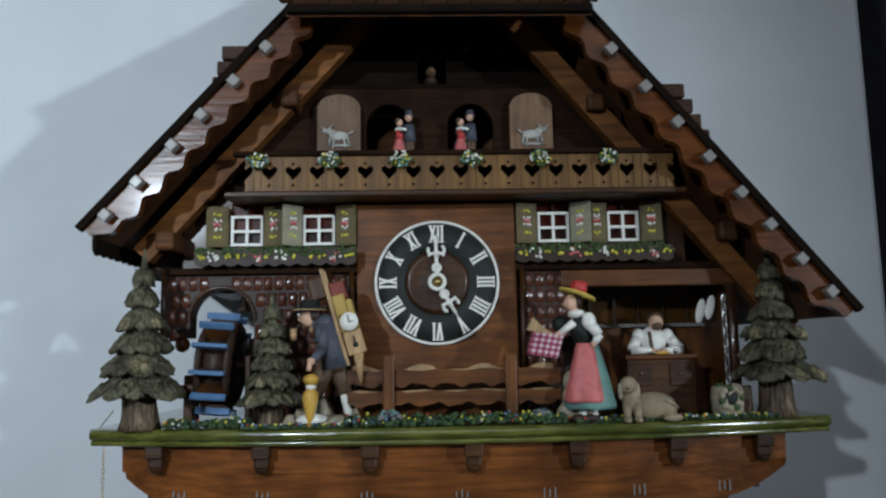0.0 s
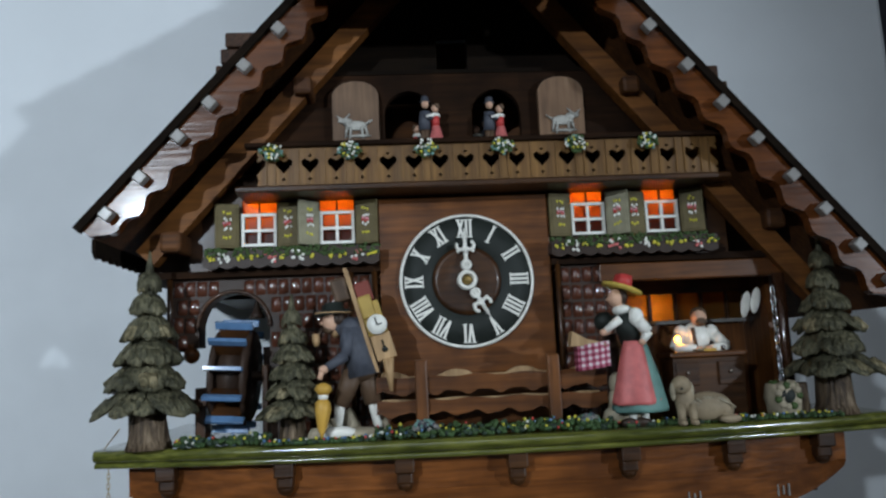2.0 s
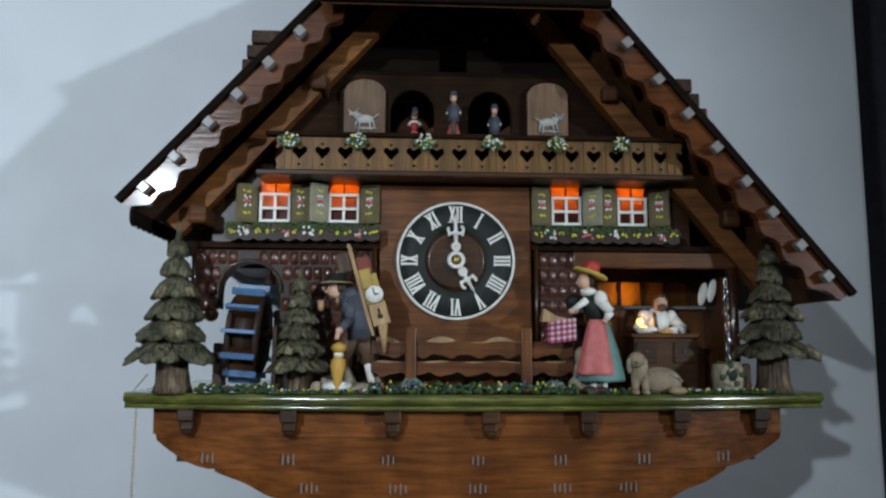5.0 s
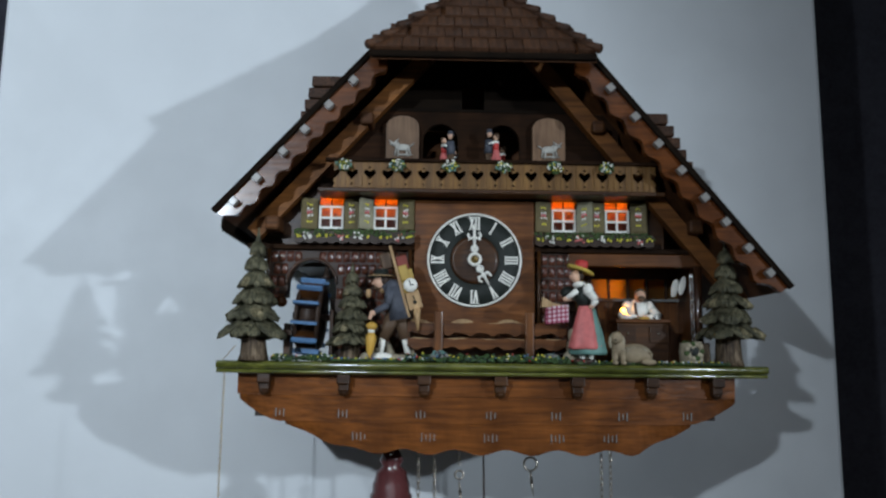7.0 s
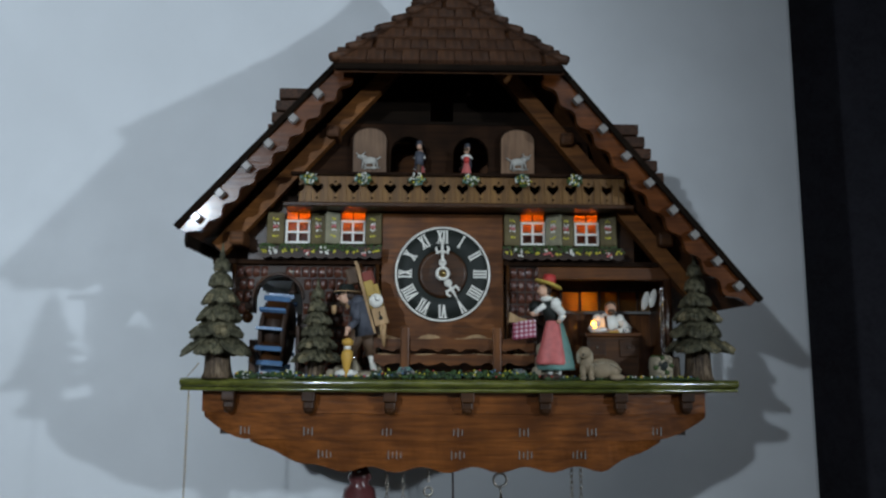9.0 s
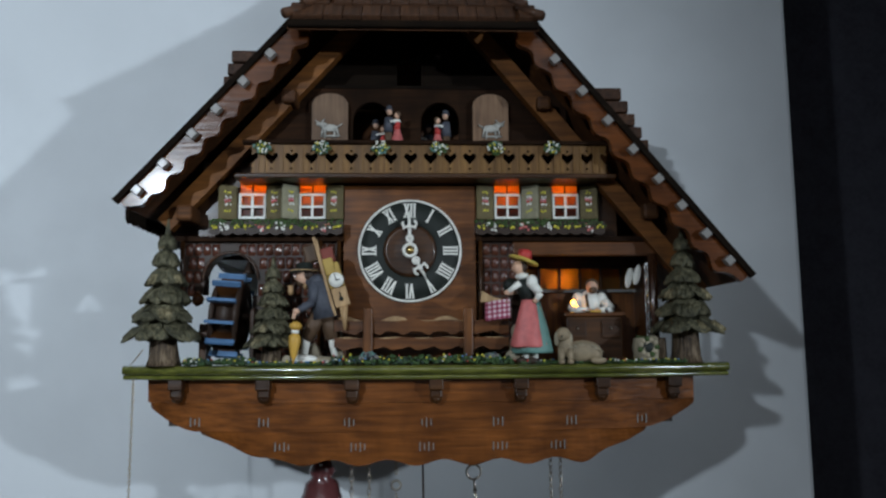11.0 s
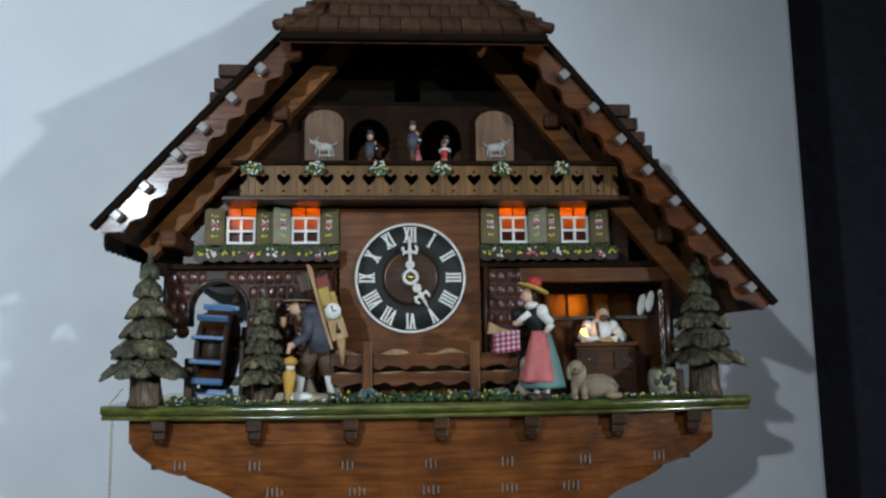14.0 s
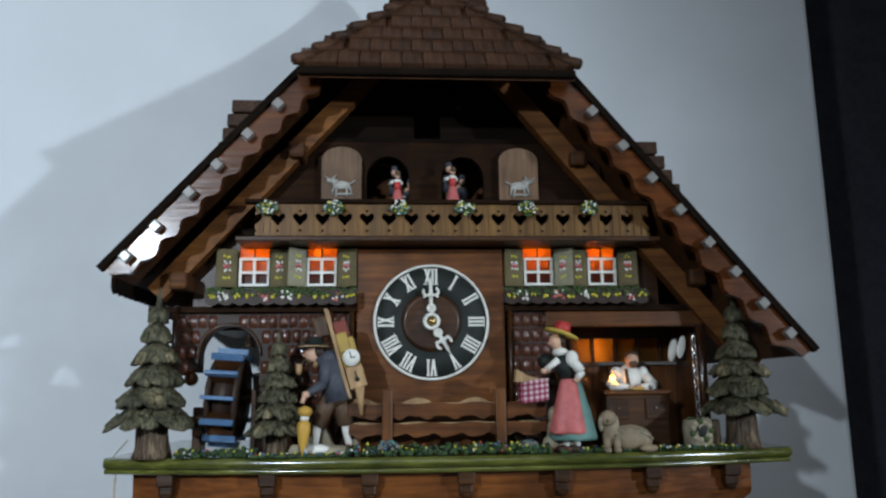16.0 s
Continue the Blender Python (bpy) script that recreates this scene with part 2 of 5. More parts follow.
class Shape:
    """Gathers solids for one mesh, each solid with its own material slot."""

    def __init__(self, *mats):
        self.v, self.f, self.k, self.sm, self.mats = [], [], [], [], list(mats)

    def add(self, verts, faces, mat, m=None, smooth=False):
        n = len(self.v)
        if m is not None:
            verts = [m @ Vector(p) for p in verts]
        if mat not in self.mats:
            self.mats.append(mat)
        k = self.mats.index(mat)
        self.v += [tuple(p) for p in verts]
        self.f += [tuple(i + n for i in f) for f in faces]
        self.k += [k] * len(faces)
        self.sm += [smooth] * len(faces)
        return self

    def box(self, x0, x1, y0, y1, z0, z1, mat, bevel=0.0, m=None):
        x0, x1, y0, y1, z0, z1 = min(x0, x1), max(x0, x1), min(y0, y1), max(y0, y1), min(z0, z1), max(z0, z1)
        if not bevel:
            v = [(x, y, z) for x in (x0, x1) for y in (y0, y1) for z in (z0, z1)]
            return self.add(v, [(0, 1, 3, 2), (4, 6, 7, 5), (0, 4, 5, 1), (2, 3, 7, 6), (0, 2, 6, 4), (1, 5, 7, 3)], mat, m)
        bevel = min(bevel, 0.45 * min(x1 - x0, y1 - y0, z1 - z0))
        bm = bmesh.new()
        v = bmesh.ops.create_cube(bm, size=1)["verts"]
        bmesh.ops.transform(bm, verts=v, matrix=Matrix.LocRotScale(((x0 + x1) / 2, (y0 + y1) / 2, (z0 + z1) / 2), None, (x1 - x0, y1 - y0, z1 - z0)))
        bmesh.ops.bevel(bm, geom=list(bm.edges), offset=bevel, segments=2, affect="EDGES", profile=0.5)
        bm.verts.index_update()
        verts, faces = [p.co.copy() for p in bm.verts], [tuple(p.index for p in f.verts) for f in bm.faces]
        bm.free()
        return self.add(verts, faces, mat, m)

    def prism(self, poly, y0, y1, mat, m=None):
        """A plate whose outline is given in x and z, from y0 to y1."""
        n = len(poly)
        v = [(x, y0, z) for x, z in poly] + [(x, y1, z) for x, z in poly]
        f = [tuple(range(n)), tuple(range(2 * n - 1, n - 1, -1))] + [((i + 1) % n, i, n + i, n + (i + 1) % n) for i in range(n)]
        return self.add(v, f, mat, m)

    def ball(self, c, r, mat, seg=12, m=None):
        r = (r, r, r) if isinstance(r, (int, float)) else r
        v, f = BALLS[seg]
        t = Matrix.LocRotScale(c, None, r)
        return self.add(v, f, mat, t if m is None else m @ t, True)

    def limb(self, a, b, ra, rb, mat, seg=10, flat=1.0):
        """A tapered round bar from a to b."""
        a, b = Vector(a), Vector(b)
        q = Matrix.Translation(a) @ (b - a).to_track_quat("Z", "Y").to_matrix().to_4x4() @ Matrix.Diagonal((1, flat, 1, 1))
        return self.lathe([(ra, 0), (max(rb, 1e-5), (b - a).length)], mat, seg, q)

    def lathe(self, profile, mat, seg=24, m=None, wob=0.0, flat=1.0):
        """A turned body round z, from rows of radius and height."""
        v, f, n = [], [], len(profile)
        for r, z in profile:
            for i in range(seg):
                a = 2 * math.pi * i / seg
                k = r * (1 + wob * math.sin(5 * a + z * 900) + wob * 0.6 * math.sin(9 * a - z * 400))
                v.append((k * math.cos(a), flat * k * math.sin(a), z))
        for p in range(n - 1):
            a, b = p * seg, (p + 1) * seg
            f += [(a + i, a + (i + 1) % seg, b + (i + 1) % seg, b + i) for i in range(seg)]
        f += [tuple(range(seg - 1, -1, -1)), tuple(range((n - 1) * seg, n * seg))]
        return self.add(v, f, mat, m, True)

    def ring(self, c, r, t, mat, m=None, seg=16, arc=2 * math.pi, start=0.0):
        """A round wire ring in the x-z plane about c."""
        full = arc > 6.28
        cnt = seg if full else seg + 1
        v, f = [], []
        for i in range(cnt):
            a = start + arc * i / seg
            for j in range(6):
                p = 2 * math.pi * j / 6
                k = r + t * math.cos(p)
                v.append((c[0] + k * math.cos(a), c[1] + t * math.sin(p), c[2] + k * math.sin(a)))
        for i in range(cnt if full else cnt - 1):
            p, q = i * 6, ((i + 1) % cnt) * 6
            f += [(p + j, q + j, q + (j + 1) % 6, p + (j + 1) % 6) for j in range(6)]
        return self.add(v, f, mat, m, True)

    def mesh(self, name):
        me = bpy.data.meshes.new(name)
        me.from_pydata(self.v, [], self.f)
        for m in self.mats:
            me.materials.append(m)
        if self.f:
            me.polygons.foreach_set("material_index", self.k)
            me.polygons.foreach_set("use_smooth", self.sm)
            bm = bmesh.new()
            bm.from_mesh(me)
            bmesh.ops.recalc_face_normals(bm, faces=list(bm.faces))
            bm.to_mesh(me)
            bm.free()
        return me


def thing(name, label, category, m=None, group="", kind=""):
    ob = new(name)
    ob.empty_display_size = 0.01
    if m is not None:
        ob.matrix_world = m
    return tagged(ob, label, category, group, kind)


def part(name, shape, parent, label="", m=None):
    """One mesh under a thing or a part; its vertices are in the parent's space."""
    ob = new(name, shape if isinstance(shape, bpy.types.Mesh) else shape.mesh(name))
    ob.parent = parent
    if m is not None:
        ob.matrix_basis = m
    return tagged(ob, label)


def solo(name, shape, label, category, m=None, group="", kind=""):
    ob = new(name, shape.mesh(name))
    if m is not None:
        ob.matrix_world = m
    return tagged(ob, label, category, group, kind)


# ---- the room ----
def build_room():
    s = Shape()
    s.box(-0.668, 0.515, 0.215, 0.75, 0.0, 2.7, PLASTER, 0.006)
    solo("wall_pier", s, "white plastered wall on which the clock hangs", "wall", kind="structure")
    s = Shape()
    # the unlit depth beyond the pier is put into a dark wall colour
    s.box(-2.6, 2.6, 0.75, 0.9, 0, 2.7, DARK)
    solo("wall_north", s, "wall beyond the white pier, coloured dark to look unlit", "wall", kind="structure")
    s = Shape()
    s.box(-2.6, 2.6, -2.75, -2.6, 0, 2.7, PLASTER)
    solo("wall_south", s, "plain room wall", "wall", kind="structure")
    for name, x in (("wall_west", -2.75), ("wall_east", 2.6)):
        s = Shape()
        s.box(x, x + 0.15, -2.75, 0.9, 0, 2.7, PLASTER)
        solo(name, s, "plain room wall", "wall", kind="structure")
    s = Shape()
    s.box(-2.75, 2.75, -2.75, 0.9, -0.1, 0, FLOOR_MAT)
    solo("floor", s, "oak floor of the room", "floor", kind="structure")
    s = Shape()
    s.box(-2.75, 2.75, -2.75, 0.9, 2.7, 2.8, PLASTER)
    solo("ceiling", s, "white ceiling of the room", "ceiling", kind="structure")


build_room()

# ---- the clock ----
CLOCK = thing("cuckoo_clock", "carved brown wooden chalet cuckoo clock hanging on a white wall", "clock")
RIDGE = (0.009, 2.157)
TIP_L, TIP_R = (-0.275, 1.842), (0.327, 1.771)
FRONT, WALL_Y = -0.045, 0.215


def along(a, b, s, off=0.0):
    """A point of the line a-b at share s, pushed off to its right side."""
    d = Vector((b[0] - a[0], b[1] - a[1])).normalized()
    return (a[0] + (b[0] - a[0]) * s + d.y * off, a[1] + (b[1] - a[1]) * s - d.x * off)


def build_roof():
    roof = part("roof", Shape(), CLOCK, "dark stained roof with shingles and scalloped gable boards")
    for side, (tip, sign) in enumerate(((TIP_L, 1), (TIP_R, -1))):
        # slab from eave to ridge, with an open corner for the half hip
        s = Shape()
        o = 0.010 * sign
        hip_at = (0.575, 0.652)[side]
        s.prism([tip, along(tip, RIDGE, hip_at), along(tip, RIDGE, hip_at, o), along(tip, RIDGE, 0.0, o)], FRONT + 0.004, WALL_Y - 0.002, ROUGH_WOOD)
        part("roof_slab", s, roof)
        for k in range(7):
            u0, u1 = hip_at + (0.955 - hip_at) * k / 7, hip_at + (0.955 - hip_at) * (k + 1) / 7
            back = -0.076 + (tip[1] + u1 * (RIDGE[1] - tip[1]) - 2.011) * 0.84 + 0.012
            s = Shape()
            s.prism([along(tip, RIDGE, u0), along(tip, RIDGE, u1), along(tip, RIDGE, u1, o), along(tip, RIDGE, u0, o)], max(FRONT + 0.004, back), WALL_Y - 0.002, ROUGH_WOOD)
            part("roof_board", s, roof)
        # gable board with a wavy lower edge
        n, top, low = 72, [], []
        for i in range(n + 1):
            u = hip_at * i / n
            top.append(along(tip, RIDGE, u, 0.0028 * sign))
            wave = 0.5 + 0.5 * math.cos(2 * math.pi * (u * 17.2 + (0.10 if side else 0.55)))
            low.append(along(tip, RIDGE, u, (0.0045 + (0.0145 + 0.0060 * wave) * min(1.0, 0.35 + u * 14)) * sign))
        s = Shape()
        s.prism(top + low[::-1], FRONT - 0.006, FRONT + 0.003, BOARD_WOOD)
        part("gable_board", s, roof, "chestnut gable board with a scalloped edge")
        s = Shape()
        s.prism([along(tip, RIDGE, -0.005, -0.003 * sign), along(tip, RIDGE, hip_at, -0.003 * sign), along(tip, RIDGE, hip_at, 0.0028 * sign), along(tip, RIDGE, -0.005, 0.0028 * sign)], FRONT - 0.010, FRONT - 0.0035, SHADE_TRIM_WOOD)
        part("gable_cap", s, roof)
        # inner rafter
        s = Shape()
        s.prism([along(tip, RIDGE, 0.02, 0.026 * sign), along(tip, RIDGE, 0.80, 0.026 * sign), along(tip, RIDGE, 0.80, 0.043 * sign), along(tip, RIDGE, 0.02, 0.043 * sign)], -0.010, 0.004, RAFTER)
        part("rafter", s, roof)
        # square studs on the gable board
        for k in range(6 if side == 0 else 8):
            p = along(tip, RIDGE, ((0.047, 0.128, 0.220, 0.297, 0.384, 0.472) if side == 0 else (0.048, 0.115, 0.186, 0.253, 0.328, 0.402, 0.478, 0.560))[k], 0.0095 * sign)
            s = Shape()
            s.box(-0.0042, 0.0042, -0.004, 0.004, -0.0042, 0.0042, STUD, 0.001)
            part("stud", s, roof, "pewter-grey square stud", pose(p[0], FRONT - 0.011, p[1], 0, -50 * sign if side else -48, 0))
    # shingle courses on the two slopes
    for tip, sign in ((TIP_L, 1), (TIP_R, -1)):
        for k in range(15):
            u0, u1 = k / 16.0, (k + 1.25) / 16.0
            y0 = FRONT + 0.004 if u1 < (0.57 if sign > 0 else 0.66) else 0.028
            s = Shape()
            a, b = along(tip, RIDGE, u0, -0.0045 * sign), along(tip, RIDGE, min(u1, 0.97), -0.001 * sign)
            s.prism([a, b, along(tip, RIDGE, min(u1, 0.97), 0.001 * sign), along(tip, RIDGE, u0, 0.0)], y0, WALL_Y - 0.003, SHINGLE)
            part("shingle_course", s, roof)
    # half hip over the front gable
    hip = part("hip_roof", Shape(), CLOCK, "half-hipped front roof of brown shingles")
    lo_l, lo_r, z0, y0, yr = -0.1150, 0.1235, 2.011, -0.076, 0.036
    tops = (RIDGE[0], RIDGE[1] - 0.010)
    courses = 7
    rnd = random.Random(4)
    ang = math.degrees(math.atan2(tops[1] - z0, yr - y0))
    for c in range(courses):
        f0, f1 = c / courses, min(1, (c + 1.22) / courses)
        za, ya = z0 + (tops[1] - z0) * f0, y0 + (yr - y0) * f0
        xl, xr = lo_l + (tops[0] - lo_l) * f0 + 0.005 * f0, lo_r + (tops[0] - lo_r) * f0 - 0.005 * f0
        cnt = max(2, round((xr - xl) / 0.0185))
        length = math.hypot((tops[1] - z0), (yr - y0)) * (f1 - f0)
        for i in range(cnt):
            w = (xr - xl) / cnt
            x = xl + w * (i + 0.5) + w * (0.25 if c % 2 else -0.2) * (0 if i in (0, cnt - 1) else 1)
            s = Shape()
            t = 0.0048 + 0.001 * rnd.random()
            s.box(-w / 2 + 0.0003, w / 2 - 0.0003, -0.001 * rnd.random(), length, -t, 0.0, SHINGLE, 0.0006)
            part("shingle", s, hip, "", pose(x, ya, za + 0.0052, ang - 5.0 + rnd.uniform(-1, 1), rnd.uniform(-1, 1), 0))
    s = Shape()
    tri = [(lo_l - 0.001, y0 + 0.003, z0 + 0.001), (lo_r + 0.001, y0 + 0.003, z0 + 0.001), (tops[0], yr + 0.003, tops[1])]
    s.add(tri + [(x, y + 0.004, z - 0.008) for x, y, z in tri], [(0, 1, 2), (5, 4, 3), (0, 3, 4, 1), (1, 4, 5, 2), (2, 5, 3, 0)], ROUGH_WOOD)
    part("hip_deck", s, hip)
    # stepped edge shingles up the two hips
    for sx in (lo_l, lo_r):
        sg = 1 if sx < 0 else -1
        for c in range(8):
            f = c / 8.0
            p = Vector((sx + (tops[0] - sx) * f, y0 + (yr - y0) * f, z0 + (tops[1] - z0) * f + 0.004))
            q = Vector((sx + (tops[0] - sx) * (f + 0.16), y0 + (yr - y0) * (f + 0.16), z0 + (tops[1] - z0) * (f + 0.16)))
            s = Shape()
            s.limb(p + Vector((-0.003 * sg, -0.002, 0.001)), q, 0.0052, 0.0036, SHINGLE, 8, 1.0)
            part("hip_cap", s, hip)
    # eave fillet under the hip
    s = Shape()
    s.box(lo_l - 0.001, lo_r + 0.001, y0 + 0.000, y0 + 0.008, z0 - 0.006, z0 + 0.001, SHADE_TRIM_WOOD, 0.002)
    part("hip_eave", s, hip)
    # shed dormers on the slopes
    for x0, x1, zt, sg in ((-0.196, -0.124, 2.022, 1), (0.155, 0.238, 1.983, -1)):
        d = part("dormer", Shape(), roof, "small dormer with stepped shingles")
        for k in range(5):
            s = Shape()
            out = (x0 - 0.004 * (k - 1) if sg > 0 else x1 + 0.007 * (k - 1))
            inn = (x1 if sg > 0 else x0) - sg * 0.010 * k
            z = zt - 0.0145 * k
            s.box(min(out, inn), max(out, inn), 0.030, 0.10, z - 0.013, z, SHINGLE, 0.0015, )
            part("shingle", s, d)
    # scalloped valance under the low eave
    for tip, sg in ((TIP_L, 1),):
        poly = [(0, 0)]
        for i in range(49):
            u = i / 48
            poly.append((u * 0.165, -0.009 - 0.005 * abs(math.sin(u * math.pi * 12))))
        poly.append((0.165, 0))
        s = Shape()
        s.prism(poly, -0.0015, 0.0015, SHADE_TRIM_WOOD, pose(0, 0, 0, 0, 0, 90))
        part("eave_valance", s, roof, "", pose(tip[0] + 0.006 * sg, FRONT + 0.004, tip[1] - 0.006))
    # bell turret astride the ridge
    s = Shape()
    s.box(-0.014, 0.034, 0.065, 0.113, 2.07, 2.141, WALNUT, 0.002)
    s.lathe([(0.072, 0), (0.070, 0.005), (0.046, 0.028), (0.024, 0.056), (0.002, 0.092)], SHINGLE, 4, pose(0.012, 0.089, 2.134, 0, 0, 45))
    part("bell_turret", s, CLOCK, "small bell turret astride the ridge")


build_roof()


WIN = ((-0.1610, 0), (-0.1000, 1), (0.1010, 2), (0.1615, 3))
WZ0, WZ1, WW = 1.834, 1.864, 0.0136


def build_house():
    house = part("house_front", Shape(), CLOCK, "chestnut front wall of the chalet")
    # upper storey with four window openings
    s = Shape()
    xs = [-0.215]
    for x, _ in WIN:
        xs += [x - WW, x + WW]
    xs.append(0.215)
    for a, b in zip(xs[0::2], xs[1::2]):
        s.box(a, b, 0.010, 0.020, 1.806, 1.878, WALNUT)
    for x, _ in WIN:
        s.box(x - WW, x + WW, 0.010, 0.020, 1.806, WZ0, WALNUT)
        s.box(x - WW, x + WW, 0.010, 0.020, 1.8735, 1.878, WALNUT)
    part("upper_wall", s, house)
    # dial panel
    s = Shape()
    s.box(-0.0675, 0.0675, 0.002, 0.0095, 1.690, 1.868, CHESTNUT, 0.001)
    part("dial_panel", s, house)
    # gable wall with two arched openings
    gz0, gz1 = 1.880, 1.972
    arches = ((-0.0595, -0.0195), (0.0115, 0.0515))
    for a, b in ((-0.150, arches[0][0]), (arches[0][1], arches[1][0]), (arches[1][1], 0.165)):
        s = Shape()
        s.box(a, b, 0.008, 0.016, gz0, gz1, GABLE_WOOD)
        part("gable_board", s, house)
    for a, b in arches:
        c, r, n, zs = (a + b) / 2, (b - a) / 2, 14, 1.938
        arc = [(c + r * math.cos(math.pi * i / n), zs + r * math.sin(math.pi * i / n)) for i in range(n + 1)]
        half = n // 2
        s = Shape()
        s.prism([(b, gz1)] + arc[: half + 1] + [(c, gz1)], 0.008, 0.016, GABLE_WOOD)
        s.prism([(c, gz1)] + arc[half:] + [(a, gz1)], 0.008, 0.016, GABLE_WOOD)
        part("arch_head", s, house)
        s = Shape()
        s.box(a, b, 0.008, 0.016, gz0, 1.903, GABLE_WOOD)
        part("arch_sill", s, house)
    # set-back upper gable, shade put in its colour, with a doorway for the cuckoo
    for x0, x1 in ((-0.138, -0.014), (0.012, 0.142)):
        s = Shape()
        s.prism([(x0, gz1), (x1, gz1), (min(x1, 0.036), 2.105), (max(x0, -0.022), 2.105)], 0.028, 0.034, SHADE_TRIM_WOOD)
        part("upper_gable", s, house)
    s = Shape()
    s.box(-0.014, 0.012, 0.028, 0.034, 2.012, 2.105, SHADE_TRIM_WOOD)
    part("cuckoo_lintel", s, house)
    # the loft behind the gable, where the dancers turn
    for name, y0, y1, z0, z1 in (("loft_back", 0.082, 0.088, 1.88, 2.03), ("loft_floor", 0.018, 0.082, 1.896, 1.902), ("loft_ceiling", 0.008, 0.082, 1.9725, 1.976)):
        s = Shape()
        s.box(-0.10, 0.112, y0, y1, z0, z1, ROUGH_WOOD if name == "loft_back" else SHADE_TRIM_WOOD)
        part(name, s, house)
    # rear case down to the base
    s = Shape()
    s.box(-0.066, 0.066, 0.022, WALL_Y - 0.003, 1.69, 1.80, DARKBROWN)
    s.box(-0.215, -0.066, 0.085, WALL_Y - 0.003, 1.80, 1.90, DARKBROWN)
    s.box(-0.215, 0.215, 0.040, 0.046, 1.806, 1.892, DARKBROWN)
    s.box(-0.215, 0.215, 0.020, 0.046, 1.802, 1.806, DARKBROWN)
    s.box(-0.215, -0.209, 0.020, WALL_Y - 0.002, 1.802, 1.95, DARKBROWN)
    s.box(0.209, 0.215, 0.020, WALL_Y - 0.002, 1.802, 1.90, DARKBROWN)
    part("case", s, house)
    # added closed box over the windows, hides the glowing bulbs until they show
    s = Shape()
    s.box(-0.208, 0.208, 0.021, 0.039, 1.877, 1.891, DARKBROWN)
    part("lintel", s, house)
    # corner posts and frames
    for x, z1 in ((-0.0715, 1.812), (0.0715, 1.812), (-0.090, 1.812)):
        s = Shape()
        s.limb((x, -0.002, 1.700), (x, -0.002, z1), 0.0022, 0.0022, WALNUT_UP, 8)
        part("post", s, house)
    # boarding beside the windows, up to the roof
    s = Shape()
    s.prism([(-0.250, 1.8155), (-0.150, 1.8155), (-0.150, 1.900), (-0.222, 1.895), (-0.250, 1.862)], 0.034, 0.0395, WALNUT)
    part("side_boarding", s, house)
    # purlin ends under the eaves
    for x, z, r, a in ((-0.222, 1.836, 0.010, 0), (-0.122, 1.956, 0.009, 12), (0.137, 1.950, 0.009, -10), (0.243, 1.838, 0.010, 0)):
        s = Shape()
        r *= 0.8
        s.box(x - r, x + r, -0.020, 0.02, z - r, z + r, ROUGH_WOOD, 0.003)
        part("purlin_end", s, house)


build_house()


